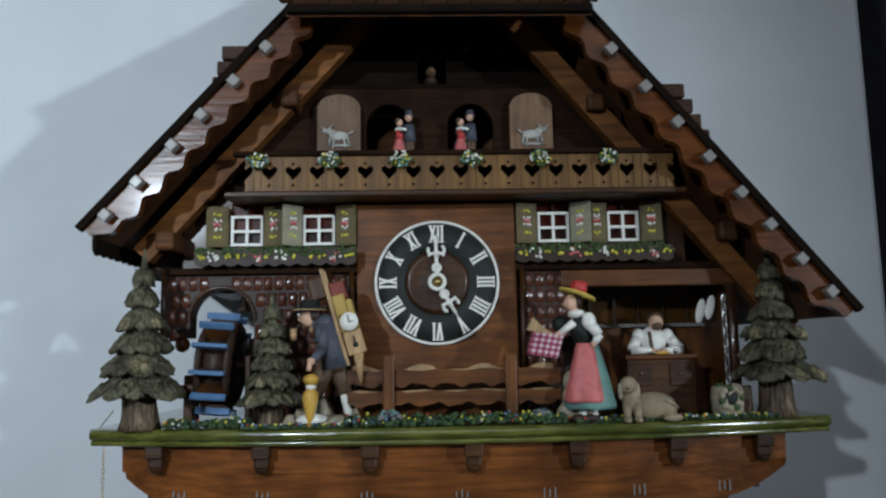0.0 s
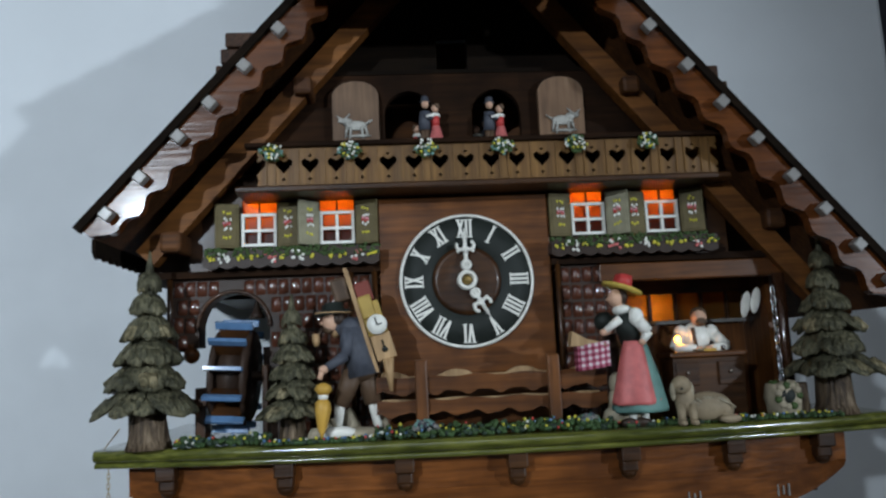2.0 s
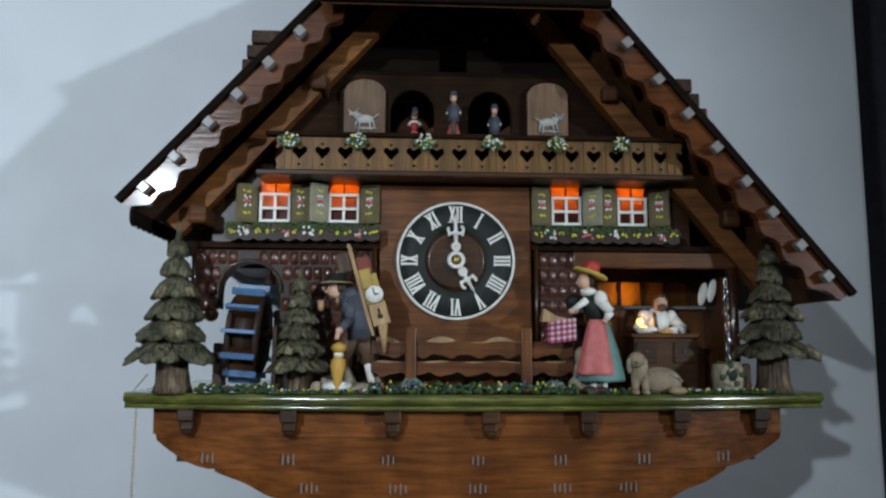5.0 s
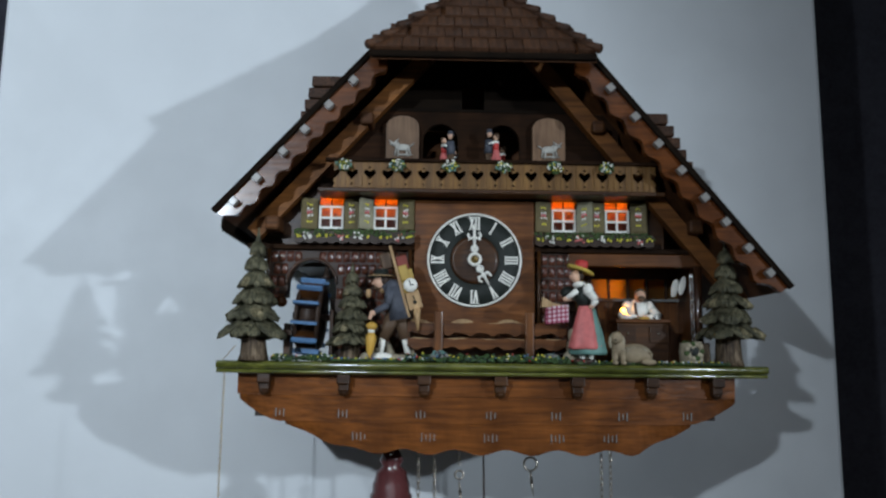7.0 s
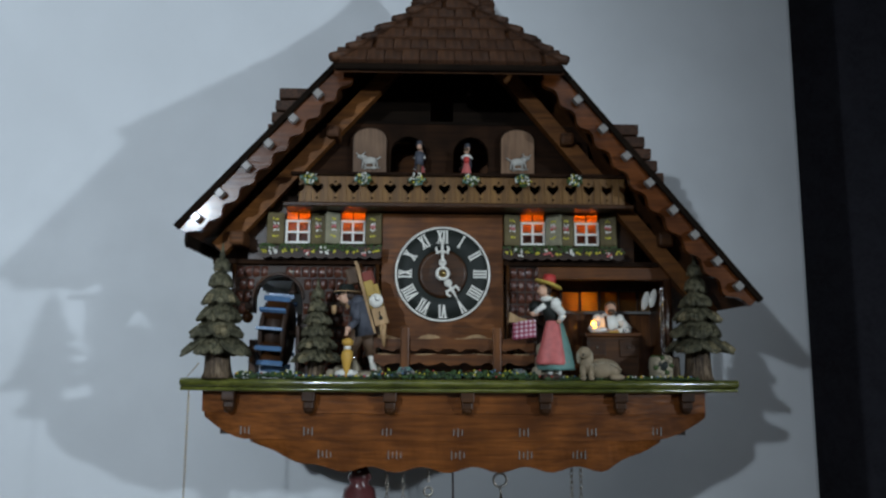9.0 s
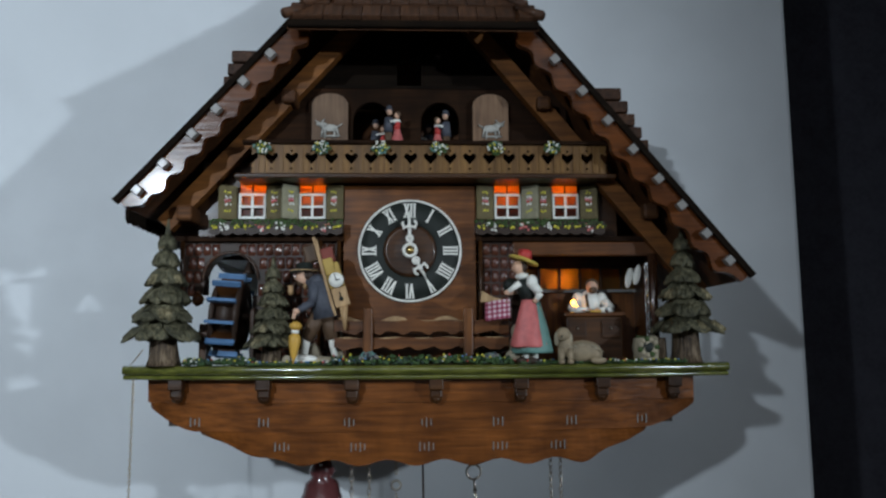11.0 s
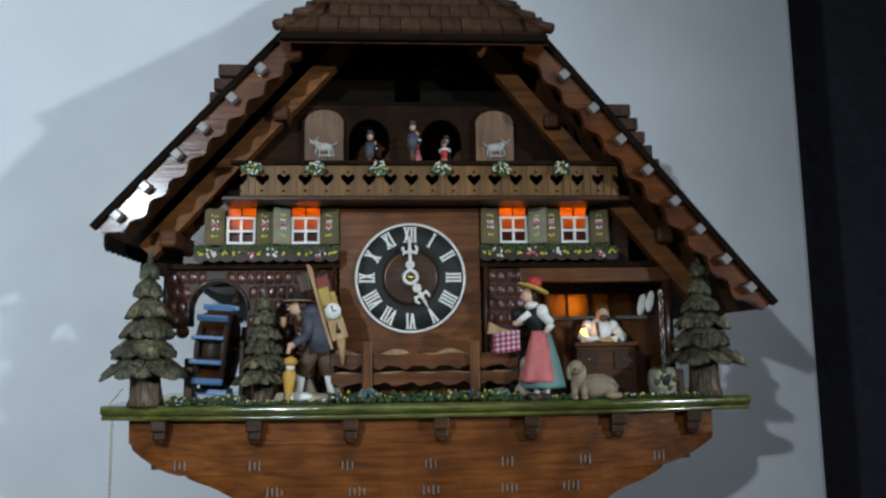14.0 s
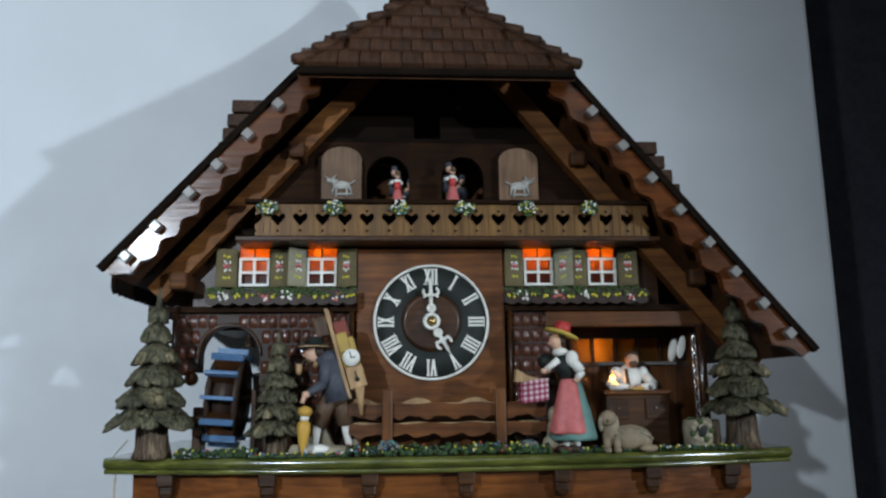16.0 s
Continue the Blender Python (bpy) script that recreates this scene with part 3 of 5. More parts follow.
def build_windows():
    for x, k in WIN:
        w = part("window", Shape(), CLOCK, "small white-barred window with red panes")
        f = Shape()
        b = 0.0011
        for xx in (x - WW + b, x, x + WW - b):
            f.box(xx - b, xx + b, 0.0065, 0.0100, WZ0, WZ1 - 0.004, WHITE)
        f.box(x - 0.0006, x + 0.0006, 0.0085, 0.0110, WZ1 - 0.004, WZ1 + 0.009, DARKBROWN)
        for zz in (WZ0 + b, WZ0 + 0.0125, WZ1 - 0.005):
            f.box(x - WW, x + WW, 0.0062, 0.0098, zz - b, zz + b, WHITE)
        part("window_frame", f, w, "white window bars")
        for i, (a, c) in enumerate(((x - WW, x), (x, x + WW))):
            # lowest panes use a darker film: the glow's downward fading put into colour
            for z0, z1, mat in ((WZ0, WZ0 + 0.0120, GLASS_DIM), (WZ0 + 0.0128, WZ1 - 0.004, GLASS_RED), (WZ1 - 0.0035, WZ1 + 0.0095, GLASS_RED)):
                p = Shape()
                p.box(a + 0.00005, c - 0.00005, 0.0125, 0.0131, z0, z1, mat)
                part("pane", p, w)
        # two shutters, swung open to differing degrees
        turns = ((14, -10), (38, -16), (12, 30), (-6, -24))[k]
        for sg, turn in ((-1, turns[0]), (1, turns[1])):
            sh = Shape()
            wd = 0.0185
            mat = SAGE_PALE if (k, sg) in ((1, -1), (2, 1)) else SAGE
            sh.box(0, sg * wd, -0.0032, 0.0, -0.0185, 0.0165, mat, 0.0008)
            sh.box(sg * 0.002, sg * (wd - 0.002), -0.0038, -0.0030, -0.0165, 0.0145, mat, 0.0004)
            rnd = random.Random(k * 7 + sg)
            for q, (dz, cm) in enumerate(((0.009, YELLOW), (0.004, WHITE), (0.0, RED), (-0.003, WHITE), (-0.010, YELLOW), (0.0015, PINK))):
                for j in range(3):
                    sh.ball((sg * wd / 2 + (j - 1) * 0.0022 + rnd.uniform(-0.0006, 0.0006), -0.0040, dz + rnd.uniform(-0.001, 0.001)), (0.0010, 0.0006, 0.0013), cm, 6)
            part("shutter", sh, w, "sage-green shutter with painted flowers", pose(x + sg * (WW + 0.0015), 0.006, 1.851, 0, 0, -sg * abs(turn) if turn else 0))
    for x0, x1, n in ((-0.199, -0.067, 1), (0.066, 0.197, 2)):
        bx = part("flower_box", Shape(), CLOCK, "green window box with painted flowers")
        s = Shape()
        poly = [(x0, 1.828), (x0, 1.818)]
        for i in range(45):
            u = i / 44
            poly.append((x0 + (x1 - x0) * u, 1.8165 - 0.0022 * abs(math.sin(u * math.pi * 11))))
        poly += [(x1, 1.818), (x1, 1.828)]
        s.prism(poly[::-1], -0.014, -0.008, DARKBROWN)
        s.box(x0, x1, -0.008, 0.0095, 1.8175, 1.826, DARKBROWN)
        part("trough", s, bx)
        s = Shape()
        rnd = random.Random(11 * n)
        for i in range(260):
            x = rnd.uniform(x0, x1)
            s.ball((x, -0.0145 + rnd.uniform(-0.001, 0.003), 1.8265 + rnd.uniform(-0.004, 0.0035)), (0.0017, 0.0010, 0.0013), MOSS, 6)
        part("greenery", s, bx)
        s = Shape()
        span = x1 - x0
        for g in range(12):
            cx = x0 + span * (g + 0.5) / 12
            big = g in (1, 4, 6, 10)
            mat = {1: WHITE, 4: ROSE, 6: WHITE, 10: ROSE}.get(g, YELLOW)
            for j in range(9 if big else 4):
                m2 = WHITE if (mat is ROSE and j % 3 == 0) else mat
                s.ball((cx + rnd.uniform(-1, 1) * (0.0048 if big else 0.003), -0.0148, 1.8222 + rnd.uniform(-1, 1) * (0.0042 if big else 0.0018)), (0.0013, 0.0008, 0.0014), m2, 6)
        part("blossoms", s, bx)


build_windows()


def build_balcony():
    bal = part("balcony", Shape(), CLOCK, "balcony of sawn boards with heart cut-outs")
    s = Shape()
    s.box(-0.172, 0.206, -0.030, 0.010, 1.8690, 1.8735, WALNUT, 0.001)
    part("balcony_floor", s, bal)
    s = Shape()
    s.box(-0.164, 0.204, -0.034, -0.025, 1.9020, 1.9060, GABLE_WOOD, 0.001)
    part("handrail", s, bal)
    s = Shape()
    s.box(-0.150, 0.165, -0.026, 0.008, 1.9005, 1.9045, GABLE_WOOD, 0.0005)
    part("dance_floor", s, bal)
    w = 0.0097
    right = [(w, 0), (w, 0.0035), (w - 0.0017, 0.0052), (w, 0.0069), (w, 0.0105), (w - 0.0062, 0.0185), (w - 0.0064, 0.0220), (w - 0.0040, 0.0240), (w, 0.0212), (w, 0.0248), (w - 0.0017, 0.0262), (w, 0.0276), (w, 0.0335)]
    poly = [(x, z * 0.85) for x, z in right + [(-x, z) for x, z in right[::-1]]]
    b = Shape()
    b.prism(poly, -0.0015, 0.0015, HONEY)
    me = b.mesh("board")
    for i in range(18):
        x = -0.1453 + 0.0195 * i
        part("board", me, bal, "", pose(x, -0.0285, 1.8735, 0, 0, (i * 37 % 5 - 2) * 0.5))
    st = Shape()
    st.box(-0.0005, 0.0005, -0.0016, 0.0, 0.001, 0.0280, HONEY)
    ms = st.mesh("batten")
    for i in range(18):
        for dx in ((-0.0030, 0.0034) if i % 3 == 0 or i > 14 else (0.0012,)):
            part("batten", ms, bal, "", pose(-0.1453 + 0.0195 * i + dx, -0.0295, 1.8735))
    for k, x in enumerate((-0.1435, -0.0860, -0.0285, 0.0290, 0.0850, 0.1410)):
        s = Shape()
        rnd = random.Random(30 + k)
        for i in range(46):
            a, r = rnd.uniform(0, 6.28), 0.0085 * math.sqrt(rnd.random())
            s.ball((x + r * math.cos(a), -0.033 - 0.004 * rnd.random(), 1.8975 + 0.75 * r * math.sin(a)), (0.0016, 0.0012, 0.0014), MOSS if i % 3 else TEAL, 6)
        for i in range(20):
            a, r = rnd.uniform(0, 6.28), 0.0085 * math.sqrt(rnd.random())
            s.ball((x + r * math.cos(a), -0.0375, 1.8978 + 0.75 * r * math.sin(a)), (0.0010, 0.0008, 0.0010), (WHITE, YELLOW, WHITE)[i % 3], 6)
        part("posy", s, bal, "posy of white and yellow painted flowers")
    # two carved doors with silvered animals
    for x, sg in ((-0.0825, 1), (0.0840, -1)):
        s = Shape()
        w2 = 0.0185
        poly = [(x - w2, 1.907), (x + w2, 1.907), (x + w2, 1.954)] + [(x + w2 * math.cos(a) * 0.96, 1.954 + 0.011 * math.sin(a)) for a in [math.pi * i / 12 for i in range(1, 12)]] + [(x - w2, 1.954)]
        s.prism(poly, 0.001, 0.0065, DOOR_WOOD)
        d = part("gable_door", s, CLOCK, "bare maple arched door with a silvered animal")
        a = Shape()
        y, z = -0.0003, 1.9275
        a.ball((x, y, z), (0.0088, 0.0011, 0.0040), PEWTER, 10)
        a.ball((x - 0.0065 * sg, y, z + 0.0030), (0.0042, 0.0015, 0.0034), PEWTER, 8)
        a.ball((x - 0.0108 * sg, y, z + 0.0042), (0.0034, 0.0014, 0.0022), PEWTER, 8)
        for dx, dz in ((-0.0068, -0.0095), (-0.0040, -0.0110), (0.0045, -0.0105), (0.0075, -0.0090)):
            a.limb((x + dx, y, z - 0.001), (x + dx * 1.25, y, z + dz), 0.0014, 0.0008, PEWTER, 6)
        a.limb((x - 0.0095 * sg, y, z + 0.005), (x - 0.0045 * sg, y, z + 0.0098), 0.0009, 0.0005, PEWTER, 6)
        a.limb((x - 0.0110 * sg, y, z + 0.005), (x - 0.0150 * sg, y, z + 0.0085), 0.0009, 0.0005, PEWTER, 6)
        a.limb((x + 0.0080 * sg, y, z + 0.001), (x + 0.0130 * sg, y, z + 0.0045), 0.0010, 0.0006, PEWTER, 6)
        a.ball((x + 0.0020, y, z - 0.0085), (0.0105, 0.0010, 0.0012), PEWTER, 8)
        part("relief", a, d, "silvered animal relief")


build_balcony()


def build_dial():
    C = (0, 0, 1.80)
    dial = part("dial", Shape(), CLOCK, "black clock dial with white roman numerals", pose(*C))
    s = Shape()
    up = pose(0, 0, 0, 90, 0, 0)
    s.lathe([(0.0515, -0.002), (0.0515, 0.0005), (0.0272, 0.0005), (0.0265, -0.0005)], BLACK, 64, up)
    part("dial_plate", s, dial)
    s = Shape()
    s.lathe([(0.0268, -0.0002), (0.0268, 0.0011), (0.0225, 0.0016), (0.0190, 0.0008), (0.0120, 0.0016), (0.001, 0.0018)], WALNUT, 48, up)
    part("dial_centre", s, dial, "turned brown wooden dial centre")
    s = Shape()
    s.ring((0, -0.0010, 0), 0.0513, 0.0013, WHITE, None, 72)
    part("rim", s, dial, "white rim")
    names = ["XII", "I", "II", "III", "IIII", "V", "VI", "VII", "VIII", "IX", "X", "XI"]
    for k, text in enumerate(names):
        s = Shape()
        widths = {"I": 0.0032, "V": 0.0062, "X": 0.0062}
        tot = sum(widths[c] for c in text)
        squeeze = min(1.0, 0.0150 / tot)
        x, z0, z1 = -tot * squeeze / 2, 0.0338, 0.0484
        for c in text:
            w = widths[c] * squeeze
            cx = x + w / 2
            bars = {"I": [(cx, cx)], "V": [(cx, cx - w * 0.32), (cx, cx + w * 0.32)], "X": [(cx - w * 0.32, cx + w * 0.32), (cx + w * 0.32, cx - w * 0.32)]}[c]
            for i, (lo, hi) in enumerate(bars):
                t = 0.00092
                y = -0.0012 - 0.0001 * i
                s.prism([(lo - t, z0), (lo + t, z0), (hi + t, z1), (hi - t, z1)], y, y + 0.0008, WHITE)
                s.box(hi - 0.0017, hi + 0.0017, y - 0.0001, y + 0.0007, z1 - 0.0009, z1, WHITE)
                if c != "V":
                    s.box(lo - 0.0017, lo + 0.0017, y - 0.0001, y + 0.0007, z0, z0 + 0.0009, WHITE)
            x += w
        part("numeral", s, dial, "", pose(0, 0, 0, 0, 30 * k, 0))

    def hand(length, mat):
        s = Shape()
        s.ring((0, 0, 0), 0.0062, 0.0018, mat, None, 20)
        s.limb((0, 0, 0.0065), (0, 0, length - 0.004), 0.0018, 0.0015, mat, 6, 0.5)
        s.ring((0, 0, 0.0118), 0.0030, 0.0014, mat, None, 14)
        s.ring((-0.0036, 0, length * 0.66), 0.0032, 0.0014, mat, None, 12, 4.2, 2.4)
        s.ring((0.0036, 0, length * 0.66), 0.0032, 0.0014, mat, None, 12, 4.2, -2.9)
        s.ball((-0.0058, 0, length * 0.56), (0.0014, 0.0009, 0.0016), mat, 8)
        s.ball((0.0058, 0, length * 0.56), (0.0014, 0.0009, 0.0016), mat, 8)
        s.limb((0, 0, length * 0.5), (0, 0, length), 0.0022, 0.0005, mat, 6, 0.5)
        return s

    part("minute_hand", hand(0.0405, WHITE), dial, "carved white minute hand", pose(0, -0.006, 0, 0, -1, 0))
    part("hour_hand", hand(0.0340, WHITE), dial, "carved white hour hand", pose(0, -0.0042, 0, 0, 150, 0))
    s = Shape()
    s.lathe([(0.0036, 0.0), (0.0036, 0.007), (0.0020, 0.009)], BRASS, 16, up)
    part("arbor", s, dial, "brass hand nut")


build_dial()


# ---- the base ----
def build_base():
    base = part("base", Shape(), CLOCK, "chestnut plank base below a green painted shelf")

    def front(x):
        u = (x - 0.018) / 0.29
        return -0.064 + 0.036 * u * u

    xs = [-0.272 + (0.312 + 0.272) * i / 40 for i in range(41)]
    # the shelf: a half-round nosing over a narrow fillet and a lower roll
    for name, z0, z1, out, roll in (("shelf", 1.6785, 1.6870, 0.0, 8), ("shelf_roll", 1.6740, 1.6782, -0.0035, 6)):
        s = Shape()
        v, f = [], []
        r = (z1 - z0) / 2
        prof = [(r * (1 - math.sin(math.pi * k / roll)), z0 + r - r * math.cos(math.pi * k / roll)) for k in range(roll + 1)]
        n = len(prof) + 2
        for x in xs:
            y = front(x) - out
            v += [(x, y + dy, z) for dy, z in prof] + [(x, WALL_Y - 0.004, z1), (x, WALL_Y - 0.004, z0)]
        last = n * (len(xs) - 1)
        for p in range(len(xs) - 1):
            f += [(n * p + i, n * p + (i + 1) % n, n * p + n + (i + 1) % n, n * p + n + i) for i in range(n)]
        s.add(v, f, GREEN, None, True)
        s.add([v[i] for i in range(n)], [tuple(range(n))], GREEN)
        s.add([v[last + i] for i in range(n)], [tuple(range(n))], GREEN)
        part(name, s, base, "glossy green shelf edge")

    # three planks below one another, the lowest with a wavy edge
    def plank(name, x0, x1, ztop, zlow, back, rake):
        s = Shape()
        n, v, f = 60, [], []
        for i in range(n + 1):
            x = x0 + (x1 - x0) * i / n
            y, zb = front(x) + back, zlow(x)
            v += [(x, y, ztop), (x, y + rake, zb), (x, y + rake + 0.014, zb), (x, y + 0.016, ztop)]
        for i in range(n):
            f += [(4 * i + j, 4 * i + (j + 1) % 4, 4 * i + 4 + (j + 1) % 4, 4 * i + 4 + j) for j in range(4)]
        s.add(v, f + [(0, 1, 2, 3), (4 * n, 4 * n + 1, 4 * n + 2, 4 * n + 3)], HULL_WOOD)
        return part(name, s, base)

    plank("plank", -0.252, 0.280, 1.6755, lambda x: 1.6520, 0.020, 0.002)

    def low2(x):
        e = max(0.0, (-0.205 - x) / 0.045, (x - 0.225) / 0.056)
        return 1.6245 + 0.022 * e ** 1.6

    plank("plank", -0.2500, 0.281, 1.6518, low2, 0.0235, 0.003)

    def low3(x):
        e = max(0.0, (-0.125 - x) / 0.075, (x - 0.170) / 0.060)
        return 1.5955 - 0.0030 * math.sin(x * 118 + 0.9) * (1 - min(1, e)) + 0.026 * min(1, e) ** 1.1

    plank("plank", -0.200, 0.230, 1.6250, low3, 0.028, 0.004)
    # carved brackets below the shelf
    for x in (-0.221, -0.1365, -0.0535, 0.0245, 0.1040, 0.1830, 0.2560):
        s = Shape()
        y = front(x) + 0.020
        s.box(x - 0.0068, x + 0.0068, y - 0.013, y + 0.004, 1.664, 1.6752, WALNUT, 0.0012)
        s.box(x - 0.0058, x + 0.0058, y - 0.009, y + 0.004, 1.656, 1.665, WALNUT, 0.002)
        s.ball((x, y - 0.003, 1.656), (0.0058, 0.0052, 0.005), WALNUT, 10)
        part("bracket", s, base, "carved dark bracket")
    # punched nail marks in threes
    for z, xx, bk in ((1.6335, (-0.204, -0.137, -0.056, 0.0165, 0.084, 0.155, 0.226), 0.0250), (1.6105, (-0.122, -0.050, 0.0145, 0.084, 0.140), 0.0298)):
        for x in xx:
            for j in range(4 if z < 1.62 else 3):
                h = 0.0030 + 0.0012 * ((j + int(x * 900)) % 2)
                xx0 = x + 0.0042 * (j - 1.2)
                s = Shape()
                s.box(xx0 - 0.0005, xx0 + 0.0005, front(x) + bk - 0.0010, front(x) + bk + 0.006, z - h, z + h, STUD)
                part("nail_mark", s, base, "pale nail mark")
    s = Shape()
    s.box(-0.235, 0.262, 0.0, WALL_Y - 0.004, 1.628, 1.675, DARKBROWN)
    part("movement_case", s, base)


build_base()


# ---- lower storey ----
def build_brickwork():
    """Glazed brick walls either side of the dial, the left one with a round-headed arch."""
    wall = part("brick_wall", Shape(), CLOCK, "glossy red-brown brick wall with an arch")
    a0, a1, zs = -0.2065, -0.1530, 1.7715
    c, r, n = (a0 + a1) / 2, (a1 - a0) / 2, 18
    arc = [(c + r * math.cos(math.pi * i / n), zs + r * math.sin(math.pi * i / n)) for i in range(n + 1)]
    s = Shape()
    s.prism([(a1, 1.809), (a1, zs)] + arc[1 : n // 2 + 1] + [(c, 1.809)], 0.0035, 0.024, DARKBROWN)
    s.prism([(c, 1.809)] + arc[n // 2 :] + [(a0, 1.809)], 0.0035, 0.024, DARKBROWN)
    s.box(-0.227, a0, 0.0035, 0.024, 1.757, 1.809, DARKBROWN)
    s.box(a1, -0.073, 0.0035, 0.040, 1.687, 1.809, DARKBROWN)
    part("wall_core", s, wall)
    s = Shape()
    s.box(0.073, 0.118, 0.0035, 0.030, 1.687, 1.809, DARKBROWN)
    part("wall_core", s, wall)
    b = Shape()
    us = (-1.0, -0.86, -0.35, 0.35, 0.86, 1.0)
    cushion = [(0.0042 * u, -0.0034 * (1 - u ** 6) * (1 - w ** 6) + 0.0010, 0.0063 * w) for w in us for u in us]
    b.add(cushion, [(6 * j + i, 6 * j + i + 1, 6 * j + i + 7, 6 * j + i + 6) for j in range(5) for i in range(5)], BRICK, None, True)
    me = b.mesh("brick")
    rnd = random.Random(8)
    for row in range(9):
        z = 1.8015 - 0.0136 * row
        for col in range(18):
            x = -0.2220 + 0.0089 * col + 0.0030 * (row % 2)
            near = math.hypot(x - c, max(0.0, z - zs)) < r + 0.0040 if z > zs - 0.006 else a0 - 0.004 < x < a1 + 0.004
            if near or x > -0.0755 or (x < a0 and z < 1.760):
                continue
            part("brick", me, wall, "", pose(x, 0.0035, z, rnd.uniform(-4, 4), rnd.uniform(-2, 2), rnd.uniform(-5, 5)))
        for col in range(5):
            part("brick", me, wall, "", pose(0.0780 + 0.0089 * col, 0.0035, z, rnd.uniform(-4, 4), rnd.uniform(-2, 2), rnd.uniform(-5, 5)))
    s = Shape()
    s.ring((c, 0.002, zs), r + 0.0006, 0.0016, WALNUT, None, 24, math.pi, 0)
    part("arch_bead", s, wall)
    s = Shape()
    s.ball((-0.2125, 0.006, 1.7515), 0.0062, CHESTNUT, 14)
    s.limb((-0.2125, 0.006, 1.756), (-0.2125, 0.006, 1.760), 0.003, 0.004, CHESTNUT)
    part("knob", s, wall, "turned wooden knob")
    s = Shape()
    s.limb((-0.2275, 0.0, 1.757), (-0.2275, 0.0, 1.812), 0.0022, 0.0022, WALNUT_UP, 8)
    part("corner_bead", s, wall)
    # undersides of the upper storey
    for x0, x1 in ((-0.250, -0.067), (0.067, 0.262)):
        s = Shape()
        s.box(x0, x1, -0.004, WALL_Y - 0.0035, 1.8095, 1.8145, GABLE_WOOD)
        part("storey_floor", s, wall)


build_brickwork()


def build_workshop():
    shop = part("workshop", Shape(), CLOCK, "open brown workshop bay with amber windows")
    s = Shape()
    s.box(0.117, 0.262, 0.066, 0.072, 1.687, 1.764, CHESTNUT_UP)
    s.box(0.117, 0.262, 0.066, 0.072, 1.788, 1.810, WALNUT)
    part("back_wall", s, shop)
    for i in range(6):
        s = Shape()
        x = 0.120 + 0.0228 * i
        s.box(x, x + 0.0208, 0.0685, 0.0692, 1.764, 1.788, GLASS_AMBER)
        part("pane", s, shop, "amber workshop pane")
        s = Shape()
        s.box(x + 0.0208, x + 0.0228, 0.064, 0.072, 1.764, 1.788, WALNUT)
        part("glazing_bar", s, shop)
    s = Shape()
    s.box(0.116, 0.262, 0.098, 0.102, 1.752, 1.802, DARKBROWN)
    s.box(0.116, 0.262, 0.0725, 0.098, 1.752, 1.756, DARKBROWN)
    s.box(0.116, 0.262, 0.0725, 0.098, 1.798, 1.802, DARKBROWN)
    s.box(0.116, 0.120, 0.0725, 0.098, 1.756, 1.798, DARKBROWN)
    s.box(0.258, 0.262, 0.0725, 0.098, 1.756, 1.798, DARKBROWN)
    part("lamp_box", s, shop)
    s = Shape()
    s.box(0.117, 0.262, 0.0605, 0.0665, 1.7615, 1.7645, STUD)
    part("sill", s, shop, "pale window sill")
    s = Shape()
    s.box(0.104, 0.266, -0.004, 0.006, 1.7945, 1.8085, CHESTNUT, 0.001)
    part("beam", s, shop, "chestnut beam over the workshop")
    s = Shape()
    s.box(0.117, 0.121, 0.031, 0.066, 1.687, 1.809, CHESTNUT_UP)
    part("side_wall", s, shop)
    s = Shape()
    s.box(0.247, 0.251, 0.020, 0.066, 1.687, 1.809, CHESTNUT_UP)
    part("side_wall", s, shop)
    s = Shape()
    s.limb((0.2465, -0.004, 1.687), (0.2465, -0.004, 1.796), 0.0050, 0.0046, LACQUER, 16)
    part("corner_post", s, shop, "glossy turned corner post")
    s = Shape()
    s.box(0.200, 0.216, 0.060, 0.0635, 1.715, 1.760, CHESTNUT_UP)
    part("cupboard_door", s, shop)


build_workshop()


def chain(name, x, y, z0, z1, r, t, mat, label):
    s = Shape()
    n = int((z1 - z0) / (r * 2.05))
    for i in range(n):
        z = z1 - r - i * r * 2.05
        s.ring((0, 0, 0), r, t, mat, Matrix.Translation((x, y, z)) @ pose(0, 0, 0, 0, 0, 90 * (i % 2) + 25) @ Matrix.Diagonal((0.62, 0.62, 1.25, 1)), 8)
    return solo(name, s, label, "chain", group="chains of the clock")


chain("chain", 0.2385, -0.009, 1.698, 1.785, 0.0036, 0.0010, SILVER, "bright steel chain hung on the corner post of the workshop")


# ---- carved figures and things on the shelf ----
SHELF = 1.687


